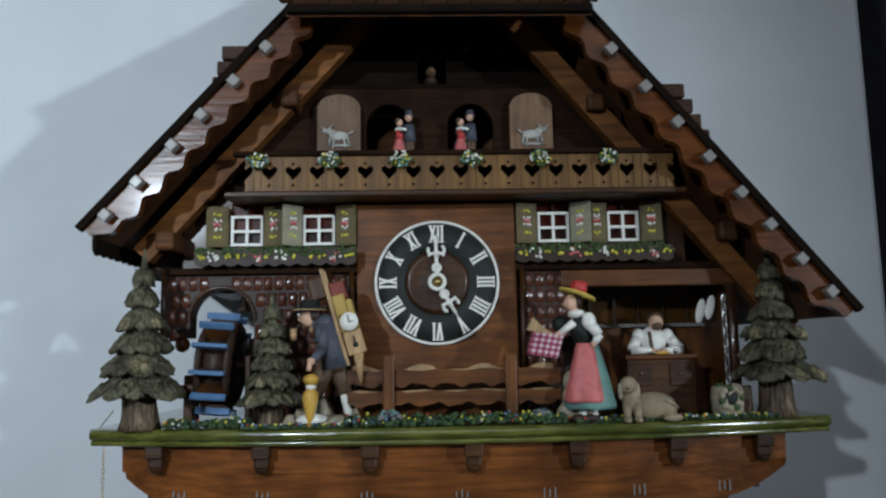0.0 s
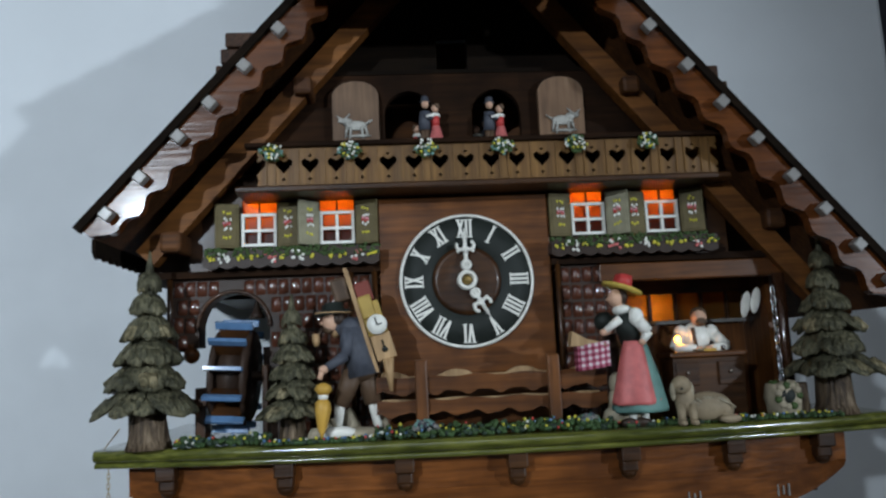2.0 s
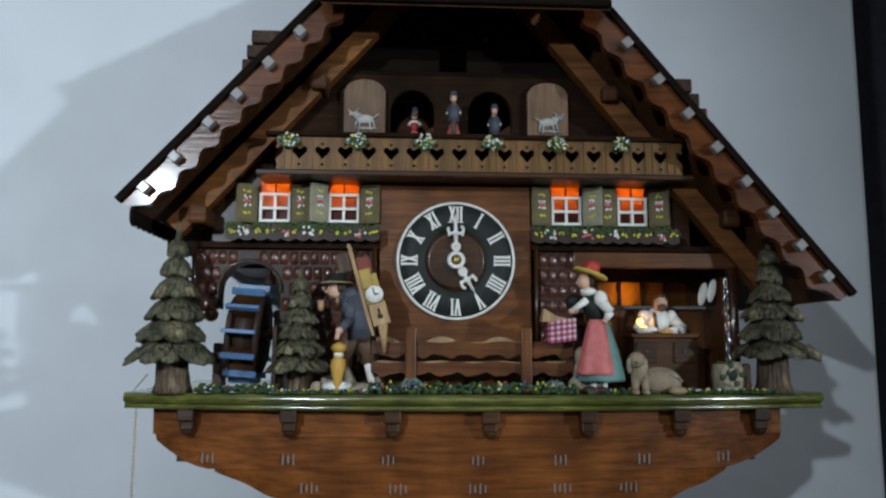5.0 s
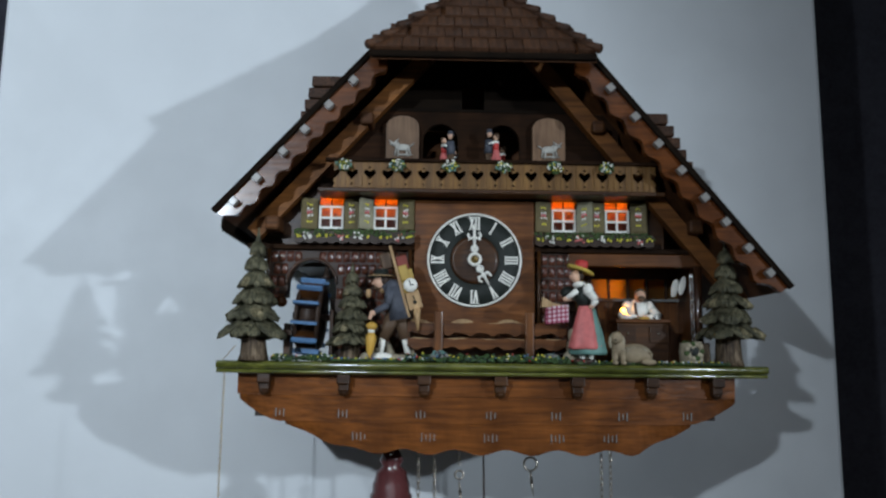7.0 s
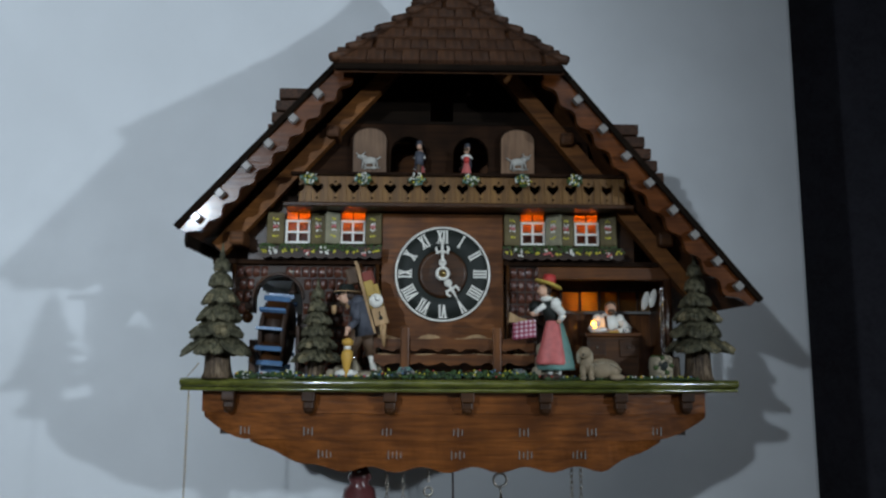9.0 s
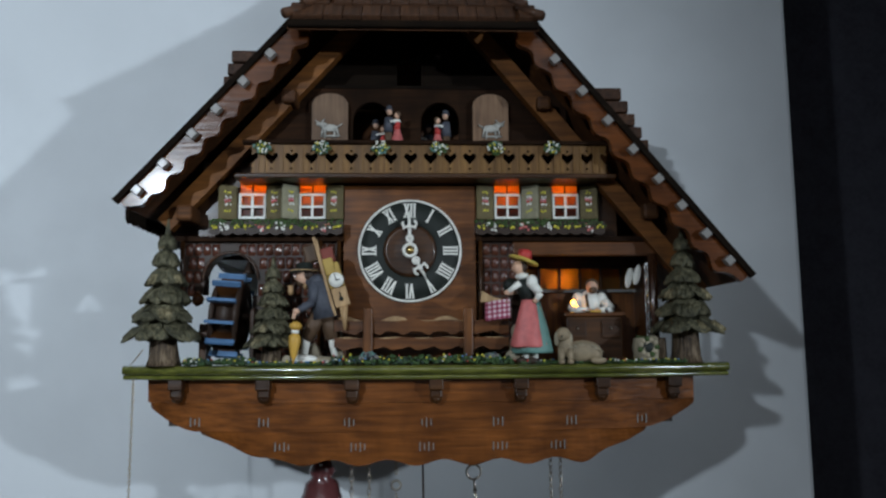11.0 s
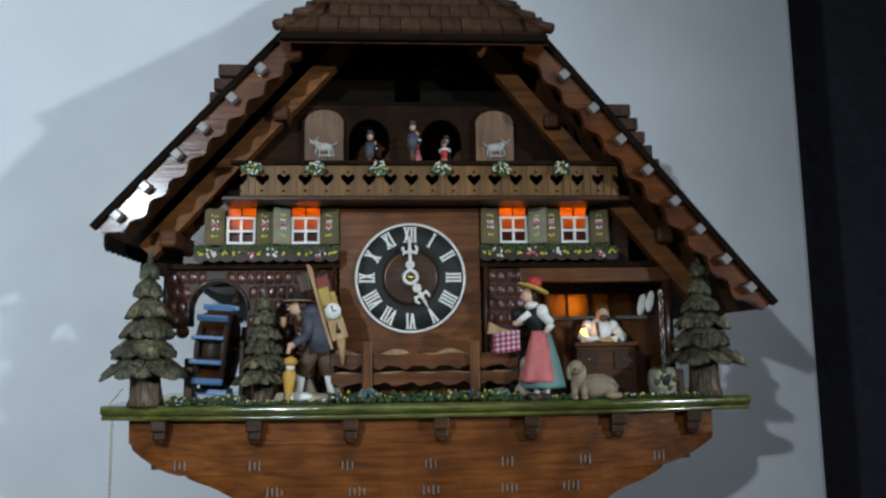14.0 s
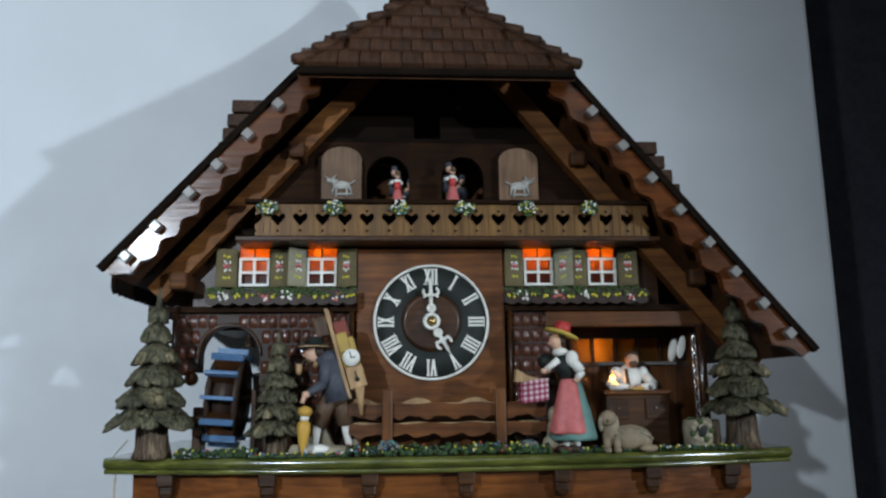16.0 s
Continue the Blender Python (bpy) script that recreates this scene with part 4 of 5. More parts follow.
def fir_tree(name, x, y, height, radius, trunk_h, tiers, seed, label, tip=0.3):
    rnd = random.Random(seed)
    t = thing("fir_tree", label, "tree", pose(x, y, SHELF), group="carved firs on the shelf")
    s = Shape()
    s.lathe([(radius * 0.50, 0), (radius * 0.42, trunk_h * 0.3), (radius * 0.38, trunk_h), (radius * 0.2, trunk_h * 1.5)], TRUNK, 16, None, 0.06)
    part("trunk", s, t, "carved bare-wood trunk")
    s = Shape()
    s.lathe([(radius * 0.44, trunk_h), (radius * 0.36, trunk_h + (height - trunk_h) * 0.4), (radius * 0.15, trunk_h + (height - trunk_h) * 0.8), (0.0006, height)], NEEDLE, 14, None, 0.05)
    for k in range(tiers):
        f = k / tiers
        z = trunk_h + (height - trunk_h) * (f * 0.92 + 0.02)
        r = radius * 0.88 * (1 - f) ** 1.0 + 0.0045
        n = max(5, int(9 - 4 * f))
        drop = (height - trunk_h) / tiers * 0.95
        for i in range(n):
            a = 2 * math.pi * (i + 0.5 * (k % 2)) / n + rnd.uniform(-0.15, 0.15)
            rr = r * rnd.uniform(0.84, 1.16)
            d = Vector((math.cos(a), math.sin(a), 0))
            lean = rnd.uniform(-0.2, 0.2)
            wide = 2 * math.pi * rr / n * 0.5
            pale = rnd.random() < tip * (1.15 - f)
            slope = radians(40 + 26 * f + 40 * lean)
            m = Matrix.Translation(d * rr * (0.62 - 0.12 * f) + Vector((0, 0, z + drop * (0.42 + lean * 0.3)))) @ Matrix.Rotation(a, 4, "Z") @ Matrix.Rotation(slope, 4, "Y")
            s.ball((0, 0, 0), (rr * 0.40 + drop * 0.22, wide * 1.15, drop * 0.20), NEEDLE, 10, m)
            # knife-cut hem: stubby drooping tufts along the edge of the bough
            for j in range(4):
                g = (j - 1.5) / 1.5
                a2 = a + g * 0.80 * wide / max(rr, 0.004) + rnd.uniform(-0.06, 0.06)
                d2 = Vector((math.cos(a2), math.sin(a2), 0))
                out = rr * (1.02 - 0.10 * abs(g)) * rnd.uniform(0.92, 1.06)
                low = z - drop * (0.06 - 0.14 * abs(g) - 0.5 * lean) + rnd.uniform(-0.0014, 0.0010)
                mid = d2 * out * 0.70 + Vector((0, 0, z + drop * (0.40 + 0.3 * lean)))
                end = d2 * out + Vector((0, 0, low))
                s.limb(mid, end, wide * 0.46, wide * 0.20, NEEDLE_TIP if pale and j % 3 else NEEDLE, 7, 0.75)
    s.limb((0, 0, height * 0.90), (0, 0, height * 1.05), 0.0036, 0.0006, NEEDLE, 7)
    part("crown", s, t, "carved grey-green boughs with pale tips")
    return t


fir_tree("fir_tree", -0.2325, -0.032, 0.134, 0.0325, 0.024, 6, 3, "tall carved fir of grey-green wood beside the water wheel", 0.25)
fir_tree("fir_tree", -0.1315, -0.030, 0.100, 0.0220, 0.017, 6, 5, "short carved fir between water wheel and pedlar", 0.35)
fir_tree("fir_tree", 0.270, -0.026, 0.131, 0.0320, 0.029, 6, 9, "tall carved fir with pale bough tips beside the workshop", 0.5)

WHEEL = thing("water_wheel", "brown water wheel with blue painted paddles beside a carved fir", "water wheel", pose(-0.1785, 0.002, 1.735))


def build_wheel():
    for sx in (-0.0115, 0.0115):
        s = Shape()
        s.lathe([(0.0335, -0.0012), (0.0335, 0.0012), (0.006, 0.0012), (0.006, -0.0012)], DARKBROWN, 28, pose(sx, 0, 0, 0, 90, 0))
        part("wheel_disc", s, WHEEL)
    s = Shape()
    s.limb((-0.020, 0, 0), (0.024, 0, 0), 0.0035, 0.0035, DARKBROWN, 12)
    part("axle", s, WHEEL)
    s = Shape()
    s.lathe([(0.0255, -0.0100), (0.0255, 0.0100)], DARKBROWN, 24, pose(0, 0, 0, 0, 90, 0))
    part("drum", s, WHEEL, "dark boarded wheel drum")
    p = Shape()
    p.box(-0.0108, 0.0108, -0.0405, -0.026, -0.0010, 0.0010, WALNUT)
    pm = p.mesh("paddle")
    e = Shape()
    e.box(-0.0138, 0.0138, -0.0425, -0.0370, -0.0015, 0.0015, BLUE, 0.0004)
    em = e.mesh("paddle_edge")
    for k in range(12):
        q = part("paddle", pm, WHEEL, "", pose(0, 0, 0, 30 * k, 0, 0))
        part("paddle_edge", em, q, "glossy blue paddle edge")


build_wheel()


def build_wheel_stand():
    t = thing("wheel_trestle", "brown wooden trestle that carries the water wheel", "trestle", pose(-0.18, 0, SHELF))
    for x0, x1, y1, z1 in ((-0.026, -0.0185, 0.010, 0.040), (0.023, 0.0275, 0.012, 0.055)):
        s = Shape()
        s.box(x0, x1, -0.010, y1, 0, z1, WALNUT_UP, 0.001)
        part("post", s, t)
    s = Shape()
    s.box(-0.034, -0.016, -0.016, -0.010, 0.0265, 0.0325, WALNUT, 0.001)
    part("crossbar", s, t)
    s = Shape()
    s.box(-0.1600, -0.1480, 0.013, 0.034, SHELF, 1.756, DARKBROWN, 0.001)
    solo("wheel_housing", s, "dark upright board beside the water wheel", "board")
    s = Shape()
    s.lathe([(0.0065, 0), (0.004, 0.004), (0.0012, 0.013), (0.0005, 0.016)], DARKBROWN, 10)
    solo("spout_finial", s, "dark pointed finial above the water wheel", "finial", pose(-0.166, 0.022, 1.779))


build_wheel_stand()


def build_pedlar():
    """Walking pedlar with clocks on his back frame; looks towards the fir."""
    s = Shape()
    # stone under his boots
    s.ball((0.002, 0.001, 0.002), (0.020, 0.010, 0.005), STONE, 12)
    s.ball((-0.0105, -0.005, 0.004), (0.0125, 0.006, 0.0045), WHITE, 10)
    # legs
    for x, y, k in ((-0.0095, -0.001, -0.004), (0.0125, 0.003, 0.006)):
        s.limb((x + k * 0.5, y, 0.006), (x, y, 0.024), 0.0028, 0.0040, WHITE)
        s.limb((x, y, 0.022), (0.3 * x + 0.004, y, 0.046), 0.0058, 0.0078, BROWN)
        s.ball((x + k * 0.5 - 0.003, y, 0.005), (0.0060, 0.0030, 0.0030), WHITE if k < 0 else DARKBROWN, 10)
    s.ball((0.005, 0, 0.044), (0.0105, 0.008, 0.008), BROWN, 12)
    # coat, neck and head
    s.limb((0.007, 0, 0.041), (0.001, 0, 0.074), 0.0150, 0.0110, SLATE, 14, 0.8)
    s.ball((0.000, 0, 0.074), (0.0100, 0.0092, 0.0075), SLATE, 12)
    s.limb((-0.003, -0.0075, 0.073), (-0.005, -0.0105, 0.060), 0.0042, 0.0036, SLATE)
    s.limb((-0.002, 0, 0.070), (-0.0105, 0, 0.0760), 0.0060, 0.0042, SLATE)
    s.ball((-0.0115, 0, 0.0705), (0.0026, 0.003, 0.0034), CREAM_WOOD, 8)
    s.ball((-0.0140, 0, 0.0785), (0.0066, 0.0058, 0.0072), SKIN, 12)
    s.ball((-0.0206, 0, 0.0775), (0.0017, 0.0014, 0.0013), SKIN, 8)
    s.ball((-0.0160, 0, 0.0735), (0.0042, 0.0040, 0.0035), BROWN, 10)
    s.ball((-0.0095, 0, 0.0800), (0.0060, 0.0062, 0.0062), DARKBROWN, 10)
    s.lathe([(0.0135, 0), (0.0132, 0.0012), (0.0078, 0.0020), (0.0074, 0.0070), (0.0050, 0.0082)], BLACK, 18, pose(-0.0125, 0, 0.0835, 0, -6, 0))
    s.ring((0, 0, 0), 0.0130, 0.0006, CREAM_WOOD, pose(-0.0125, 0, 0.0842, 90, 0, 0), 18)
    # pipe
    s.limb((-0.0200, -0.003, 0.0745), (-0.0245, -0.004, 0.0665), 0.0009, 0.0012, DARKBROWN, 8)
    s.lathe([(0.0016, 0), (0.0026, 0.003), (0.0026, 0.0085)], CREAM_WOOD, 10, pose(-0.0245, -0.004, 0.0620))
    # back frame with clocks
    lean = pose(0.0165, 0.0, 0.043, 0, -16, 0)
    for y in (-0.0085, 0.0060):
        s.box(-0.0013, 0.0013, y - 0.0012, y + 0.0012, 0.0, 0.074, CREAM_WOOD, 0, lean)
    s.box(0.0016, 0.0150, -0.0085, 0.0045, 0.024, 0.047, PACK_YELLOW, 0.001, lean)
    s.box(0.0022, 0.0160, -0.0095, -0.0065, 0.006, 0.024, CREAM_WOOD, 0.001, lean)
    s.box(0.0016, 0.0130, -0.0070, 0.0060, 0.048, 0.062, PACK_RED, 0.0015, lean)
    s.box(-0.0135, -0.0020, -0.0020, 0.0075, 0.053, 0.070, BROWN, 0.002, lean)
    s.box(0.0016, 0.0110, -0.0110, 0.0050, 0.036, 0.052, PACK_YELLOW, 0.0015, lean)
    s.lathe([(0.0068, 0), (0.0068, 0.0014), (0.001, 0.0018)], WHITE, 24, lean @ pose(0.0095, -0.0105, 0.0305, 90, 0, 0))
    s.box(0.0091, 0.0099, -0.0130, -0.0122, 0.0300, 0.0355, BLACK, 0, lean)
    s.box(0.0091, 0.0130, -0.0130, -0.0122, 0.0298, 0.0306, BLACK, 0, lean)
    s.limb(lean @ Vector((0.0095, -0.0105, 0.0195)), lean @ Vector((0.0095, -0.0105, 0.0140)), 0.0006, 0.0006, BLACK, 6)
    s.ball(lean @ Vector((0.0095, -0.0105, 0.0130)), (0.0020, 0.0010, 0.0020), BLACK, 8)
    s.limb(lean @ Vector((0.0095, -0.0085, 0.0065)), lean @ Vector((0.0050, -0.0075, -0.0150)), 0.0042, 0.0012, CREAM_WOOD, 8)
    return solo("pedlar_figurine", s, "carved clock pedlar in slate coat with clocks on his back", "figurine", pose(-0.0875, -0.035, SHELF + 0.001) @ Matrix.Diagonal((1.05, 1.05, 1.05, 1)))


PEDLAR = build_pedlar()


def stone(x, y, size, tall, seed):
    """A small broken rock: a ball with flattened, jittered sides."""
    rnd = random.Random(seed)
    v, f = BALLS[8]
    s = Shape()
    s.add([Vector((p.x * size, p.y * size * 0.7, max(-0.1, p.z) * tall)) * rnd.uniform(0.82, 1.12) for p in v], f, STONE)
    return solo("stone", s, "buff carved stone on the shelf by the pedlar", "stone", pose(x, y, SHELF + 0.0005, 0, 0, seed * 40), group="stones by the pedlar")


for k, (x, y, size, tall) in enumerate(((-0.1075, -0.026, 0.009, 0.016), (-0.0920, -0.018, 0.011, 0.020), (-0.0690, -0.022, 0.0095, 0.017), (-0.1160, -0.040, 0.0060, 0.010))):
    stone(x, y, size, tall, k + 1)


def build_pedlar_arm():
    s = Shape()
    s.limb((0, 0, 0), (-0.0035, -0.002, -0.0150), 0.0046, 0.0040, SLATE)
    s.limb((-0.0035, -0.002, -0.0150), (-0.0165, -0.003, -0.0225), 0.0040, 0.0028, SLATE)
    s.ball((-0.0185, -0.003, -0.0235), (0.0034, 0.0028, 0.0028), SKIN, 10)
    s.limb((-0.0195, -0.003, -0.0240), (-0.0215, -0.003, -0.0300), 0.0018, 0.0018, SKIN, 8)
    # rolled umbrella
    u = pose(-0.0205, -0.0035, -0.0622, 0, 3, 0) @ Matrix.Diagonal((1.0, 1.0, 0.78, 1))
    s.lathe([(0.0008, -0.009), (0.0012, -0.004), (0.0030, 0.0), (0.0054, 0.016), (0.0050, 0.0215), (0.0030, 0.0250)], OCHRE, 14, u, 0.07)
    s.lathe([(0.0032, 0.0245), (0.0036, 0.0275), (0.0032, 0.029)], WHITE, 12, u)
    s.lathe([(0.0035, 0.0285), (0.0056, 0.0325), (0.0050, 0.0360), (0.0016, 0.0385)], OCHRE, 12, u, 0.05)
    return part("arm", s, PEDLAR, "slate sleeve with a rolled yellow umbrella")


PEDLAR_ARM = build_pedlar_arm()


def build_woman():
    s = Shape()
    s.lathe([(0.0190, 0.010), (0.0198, 0.0125), (0.0150, 0.034), (0.0085, 0.056), (0.0068, 0.060)], TEAL, 26, pose(0.004, 0, 0), 0.055, 0.85)
    s.lathe([(0.0165, 0.0155), (0.0168, 0.018), (0.0128, 0.036), (0.0070, 0.057), (0.0060, 0.060)], ROSE, 26, pose(-0.0005, -0.0062, 0), 0.06, 0.70)
    for x in (-0.006, 0.003):
        s.ball((x, -0.004, 0.003), (0.0068, 0.0036, 0.0034), DARKBROWN, 10)
        s.limb((x + 0.003, -0.003, 0.004), (x + 0.003, -0.003, 0.013), 0.0026, 0.003, WHITE)
    s.limb((0.001, 0, 0.058), (-0.0035, 0, 0.0800), 0.0076, 0.0098, BLACK, 14, 0.95)
    s.ball((-0.0045, 0, 0.0825), (0.0070, 0.0072, 0.0042), WHITE, 12)
    # far arm reaches forward, near arm rests on the hip
    s.ball((0.0000, 0.0075, 0.0765), (0.0060, 0.0048, 0.0070), WHITE, 12)
    s.limb((0.000, 0.0075, 0.0740), (-0.0120, 0.004, 0.0690), 0.0042, 0.0034, WHITE)
    s.limb((-0.0120, 0.004, 0.0690), (-0.0200, -0.001, 0.0665), 0.0032, 0.0022, SKIN)
    s.ball((0.0030, -0.0085, 0.0770), (0.0058, 0.0046, 0.0068), WHITE, 12)
    s.limb((0.0040, -0.0090, 0.0740), (0.0105, -0.0095, 0.0660), 0.0046, 0.0040, WHITE)
    s.limb((0.0105, -0.0095, 0.0660), (0.0065, -0.0105, 0.0600), 0.0036, 0.0024, WHITE)
    s.ball((0.0055, -0.0108, 0.0590), (0.0028, 0.0022, 0.0024), SKIN, 8)
    s.limb((-0.0080, -0.0060, 0.0760), (-0.0190, -0.0060, 0.0680), 0.0034, 0.0022, WHITE)
    s.ball((-0.0205, -0.0060, 0.0670), (0.0030, 0.0024, 0.0024), SKIN, 8)
    # head, hair, hat
    s.limb((-0.0055, 0, 0.083), (-0.0065, 0, 0.088), 0.0030, 0.0030, SKIN)
    s.ball((-0.0085, 0, 0.0915), (0.0058, 0.0054, 0.0066), SKIN, 12)
    s.ball((-0.0142, 0, 0.0905), (0.0013, 0.0012, 0.0012), SKIN, 8)
    s.ball((-0.0040, 0.0005, 0.0925), (0.0050, 0.0050, 0.0062), DARKBROWN, 10)
    s.lathe([(0.0150, 0), (0.0146, 0.0018), (0.0085, 0.0030), (0.0060, 0.0032)], STRAW, 22, pose(-0.0035, 0, 0.0975, 0, 20, 0))
    s.lathe([(0.0066, 0.002), (0.0070, 0.007), (0.0062, 0.0115), (0.0030, 0.0125)], RED, 18, pose(-0.0030, 0, 0.0965, 0, 10, 0), 0.05)
    return solo("woman_figurine", s, "carved woman in straw hat, rose apron and teal skirt", "figurine", pose(0.1125, -0.043, SHELF))


WOMAN = build_woman()


def build_cloth():
    """Child's trousers of red and white check with a pale shirt tail, held before the woman."""
    s = Shape()
    n = 10
    for i in range(n):
        for j in range(8):
            mat = CHECK_WHITE if (i % 2 and j % 2) else (CHECK_DARK if not (i % 2 or j % 2) else CHECK_MID)
            x0, z0 = -0.0240 + 0.0023 * i, -0.0175 + 0.0022 * j + 0.0003 * i
            bow = 0.004 * math.sin(math.pi * (i + 0.5) / n)
            s.box(x0, x0 + 0.00235, -0.006 - bow, 0.005, z0, z0 + 0.00225, mat)
    s.prism([(-0.029, 0.000), (-0.0275, 0.0105), (-0.0170, 0.0045), (-0.0060, 0.0020), (-0.0025, -0.0005)], -0.0085, 0.003, CREAM_WOOD)
    return solo("checked_cloth", s, "red and white checked cloth with pale hem in the woman's grasp", "cloth", pose(0.0955, -0.046, 1.7450))


CLOTH = build_cloth()

s = Shape()
s.ball((0, 0, 0), (0.0078, 0.0068, 0.0072), BLACK, 12)
s.limb((0.002, 0.002, -0.004), (0.006, 0.004, -0.020), 0.005, 0.006, DARKBROWN)
s.limb((0.006, 0.004, -0.020), (0.004, 0.006, -0.0755), 0.005, 0.004, DARKBROWN)
solo("child_figurine", s, "dark-haired carved child bent before the woman", "figurine", pose(0.0985, -0.028, 1.7625))


def build_dog():
    s = Shape()
    s.ball((0.006, 0, 0.0115), (0.0185, 0.009, 0.0105), FUR, 14)
    s.ball((0.017, 0.001, 0.0090), (0.0085, 0.008, 0.0085), FUR, 12)
    s.ball((-0.010, -0.001, 0.0165), (0.0075, 0.007, 0.0120), FUR, 12)
    s.ball((-0.0125, -0.003, 0.0270), (0.0072, 0.0066, 0.0070), FUR, 12)
    s.ball((-0.0150, -0.0085, 0.0245), (0.0036, 0.0042, 0.0030), FUR, 10)
    s.ball((-0.0156, -0.0122, 0.0252), (0.0012, 0.001, 0.001), BLACK, 6)
    for sx in (-0.0190, -0.0060):
        s.ball((sx, -0.0035, 0.0230), (0.0022, 0.0030, 0.0066), STONE, 10)
    for sx in (-0.0150, -0.0065):
        s.limb((sx, -0.006, 0.014), (sx - 0.001, -0.009, 0.001), 0.0034, 0.0028, FUR)
        s.ball((sx - 0.001, -0.011, 0.0018), (0.0032, 0.0042, 0.0022), FUR, 8)
    s.ball((0.019, -0.009, 0.0030), (0.0080, 0.0040, 0.0032), FUR, 10)
    rnd = random.Random(2)
    for i in range(30):
        a = rnd.uniform(0.2, 2.9)
        x = 0.005 + 0.015 * math.cos(a)
        s.limb((x, -0.0062, 0.0125 + 0.006 * math.sin(a)), (x + 0.0045, -0.0072, 0.0085 + 0.006 * math.sin(a)), 0.0013, 0.0005, STONE if i % 3 else FUR, 6)
    solo("dog_figurine", s, "carved buff and grey dog lying on the shelf", "figurine", pose(0.157, -0.047, SHELF))


build_dog()


def build_bench_man():
    t = thing("workbench", "dark brown carved workbench with two drawers", "workbench", pose(0.187, 0.016, SHELF))
    s = Shape()
    s.box(-0.0285, 0.0285, -0.014, 0.014, 0, 0.046, WALNUT, 0.001)
    part("body", s, t)
    s = Shape()
    s.box(-0.0310, 0.0310, -0.017, 0.016, 0.046, 0.0500, CHESTNUT, 0.001)
    part("top", s, t)
    for x in (-0.018, 0.016):
        s = Shape()
        s.box(x - 0.009, x + 0.009, -0.0160, -0.0138, 0.024, 0.042, WALNUT, 0.0006)
        d = part("drawer", s, t)
        s = Shape()
        s.ball((x, -0.0168, 0.034), 0.0014, STEEL, 8)
        part("pull", s, d, "small steel pull")
    s = Shape()
    s.ball((0, 0, 0.004), (0.0120, 0.0085, 0.0130), WHITE, 14)
    for sg in (-1, 1):
        s.ball((sg * 0.0125, -0.001, 0.0080), (0.0060, 0.0060, 0.0066), WHITE, 12)
        s.limb((sg * 0.0140, -0.002, 0.0060), (sg * 0.0210, -0.009, -0.0035), 0.0050, 0.0044, WHITE)
        s.limb((sg * 0.0210, -0.009, -0.0035), (sg * 0.0060, -0.016, -0.0050), 0.0042, 0.0030, WHITE)
        s.ball((sg * 0.0040, -0.0165, -0.0050), (0.0030, 0.0026, 0.0022), SKIN, 8)
    s.limb((-0.0050, -0.0075, 0.0120), (-0.0035, -0.0085, -0.0040), 0.0016, 0.0016, BROWN, 8)
    s.ball((0.0015, -0.0060, 0.0200), (0.0064, 0.0062, 0.0074), SKIN, 12)
    s.ball((0.0020, -0.0040, 0.0230), (0.0068, 0.0068, 0.0058), BROWN, 12)
    s.ball((0.0015, -0.0100, 0.0165), (0.0046, 0.0034, 0.0040), BROWN, 10)
    solo("clockmaker_figurine", s, "carved bearded clockmaker in white shirt behind the workbench", "figurine", pose(0.1885, 0.028, 1.7445))
    s = Shape()
    s.box(-0.0075, 0.0075, -0.004, 0.004, 0.0, 0.0022, OCHRE, 0.0005)
    s.ball((0.013, -0.003, 0.0022), 0.0022, SILVER, 8)
    s.limb((-0.012, -0.004, 0.0012), (-0.004, -0.006, 0.0012), 0.0008, 0.0008, STEEL, 6)
    solo("clock_parts", s, "clock parts and tools lying on the workbench", "tools", pose(0.187, 0.006, 1.7372))
    for dx, dz in ((0.0, 0.0), (0.0085, 0.003)):
        s = Shape()
        s.ball((0, 0, 0), (0.0040, 0.0010, 0.0110), WHITE, 12)
        solo("paper_note", s, "pale oval note on the workshop wall", "note", pose(0.2285 + dx, 0.018, 1.7735 + dz, 0, 14, 0))


build_bench_man()


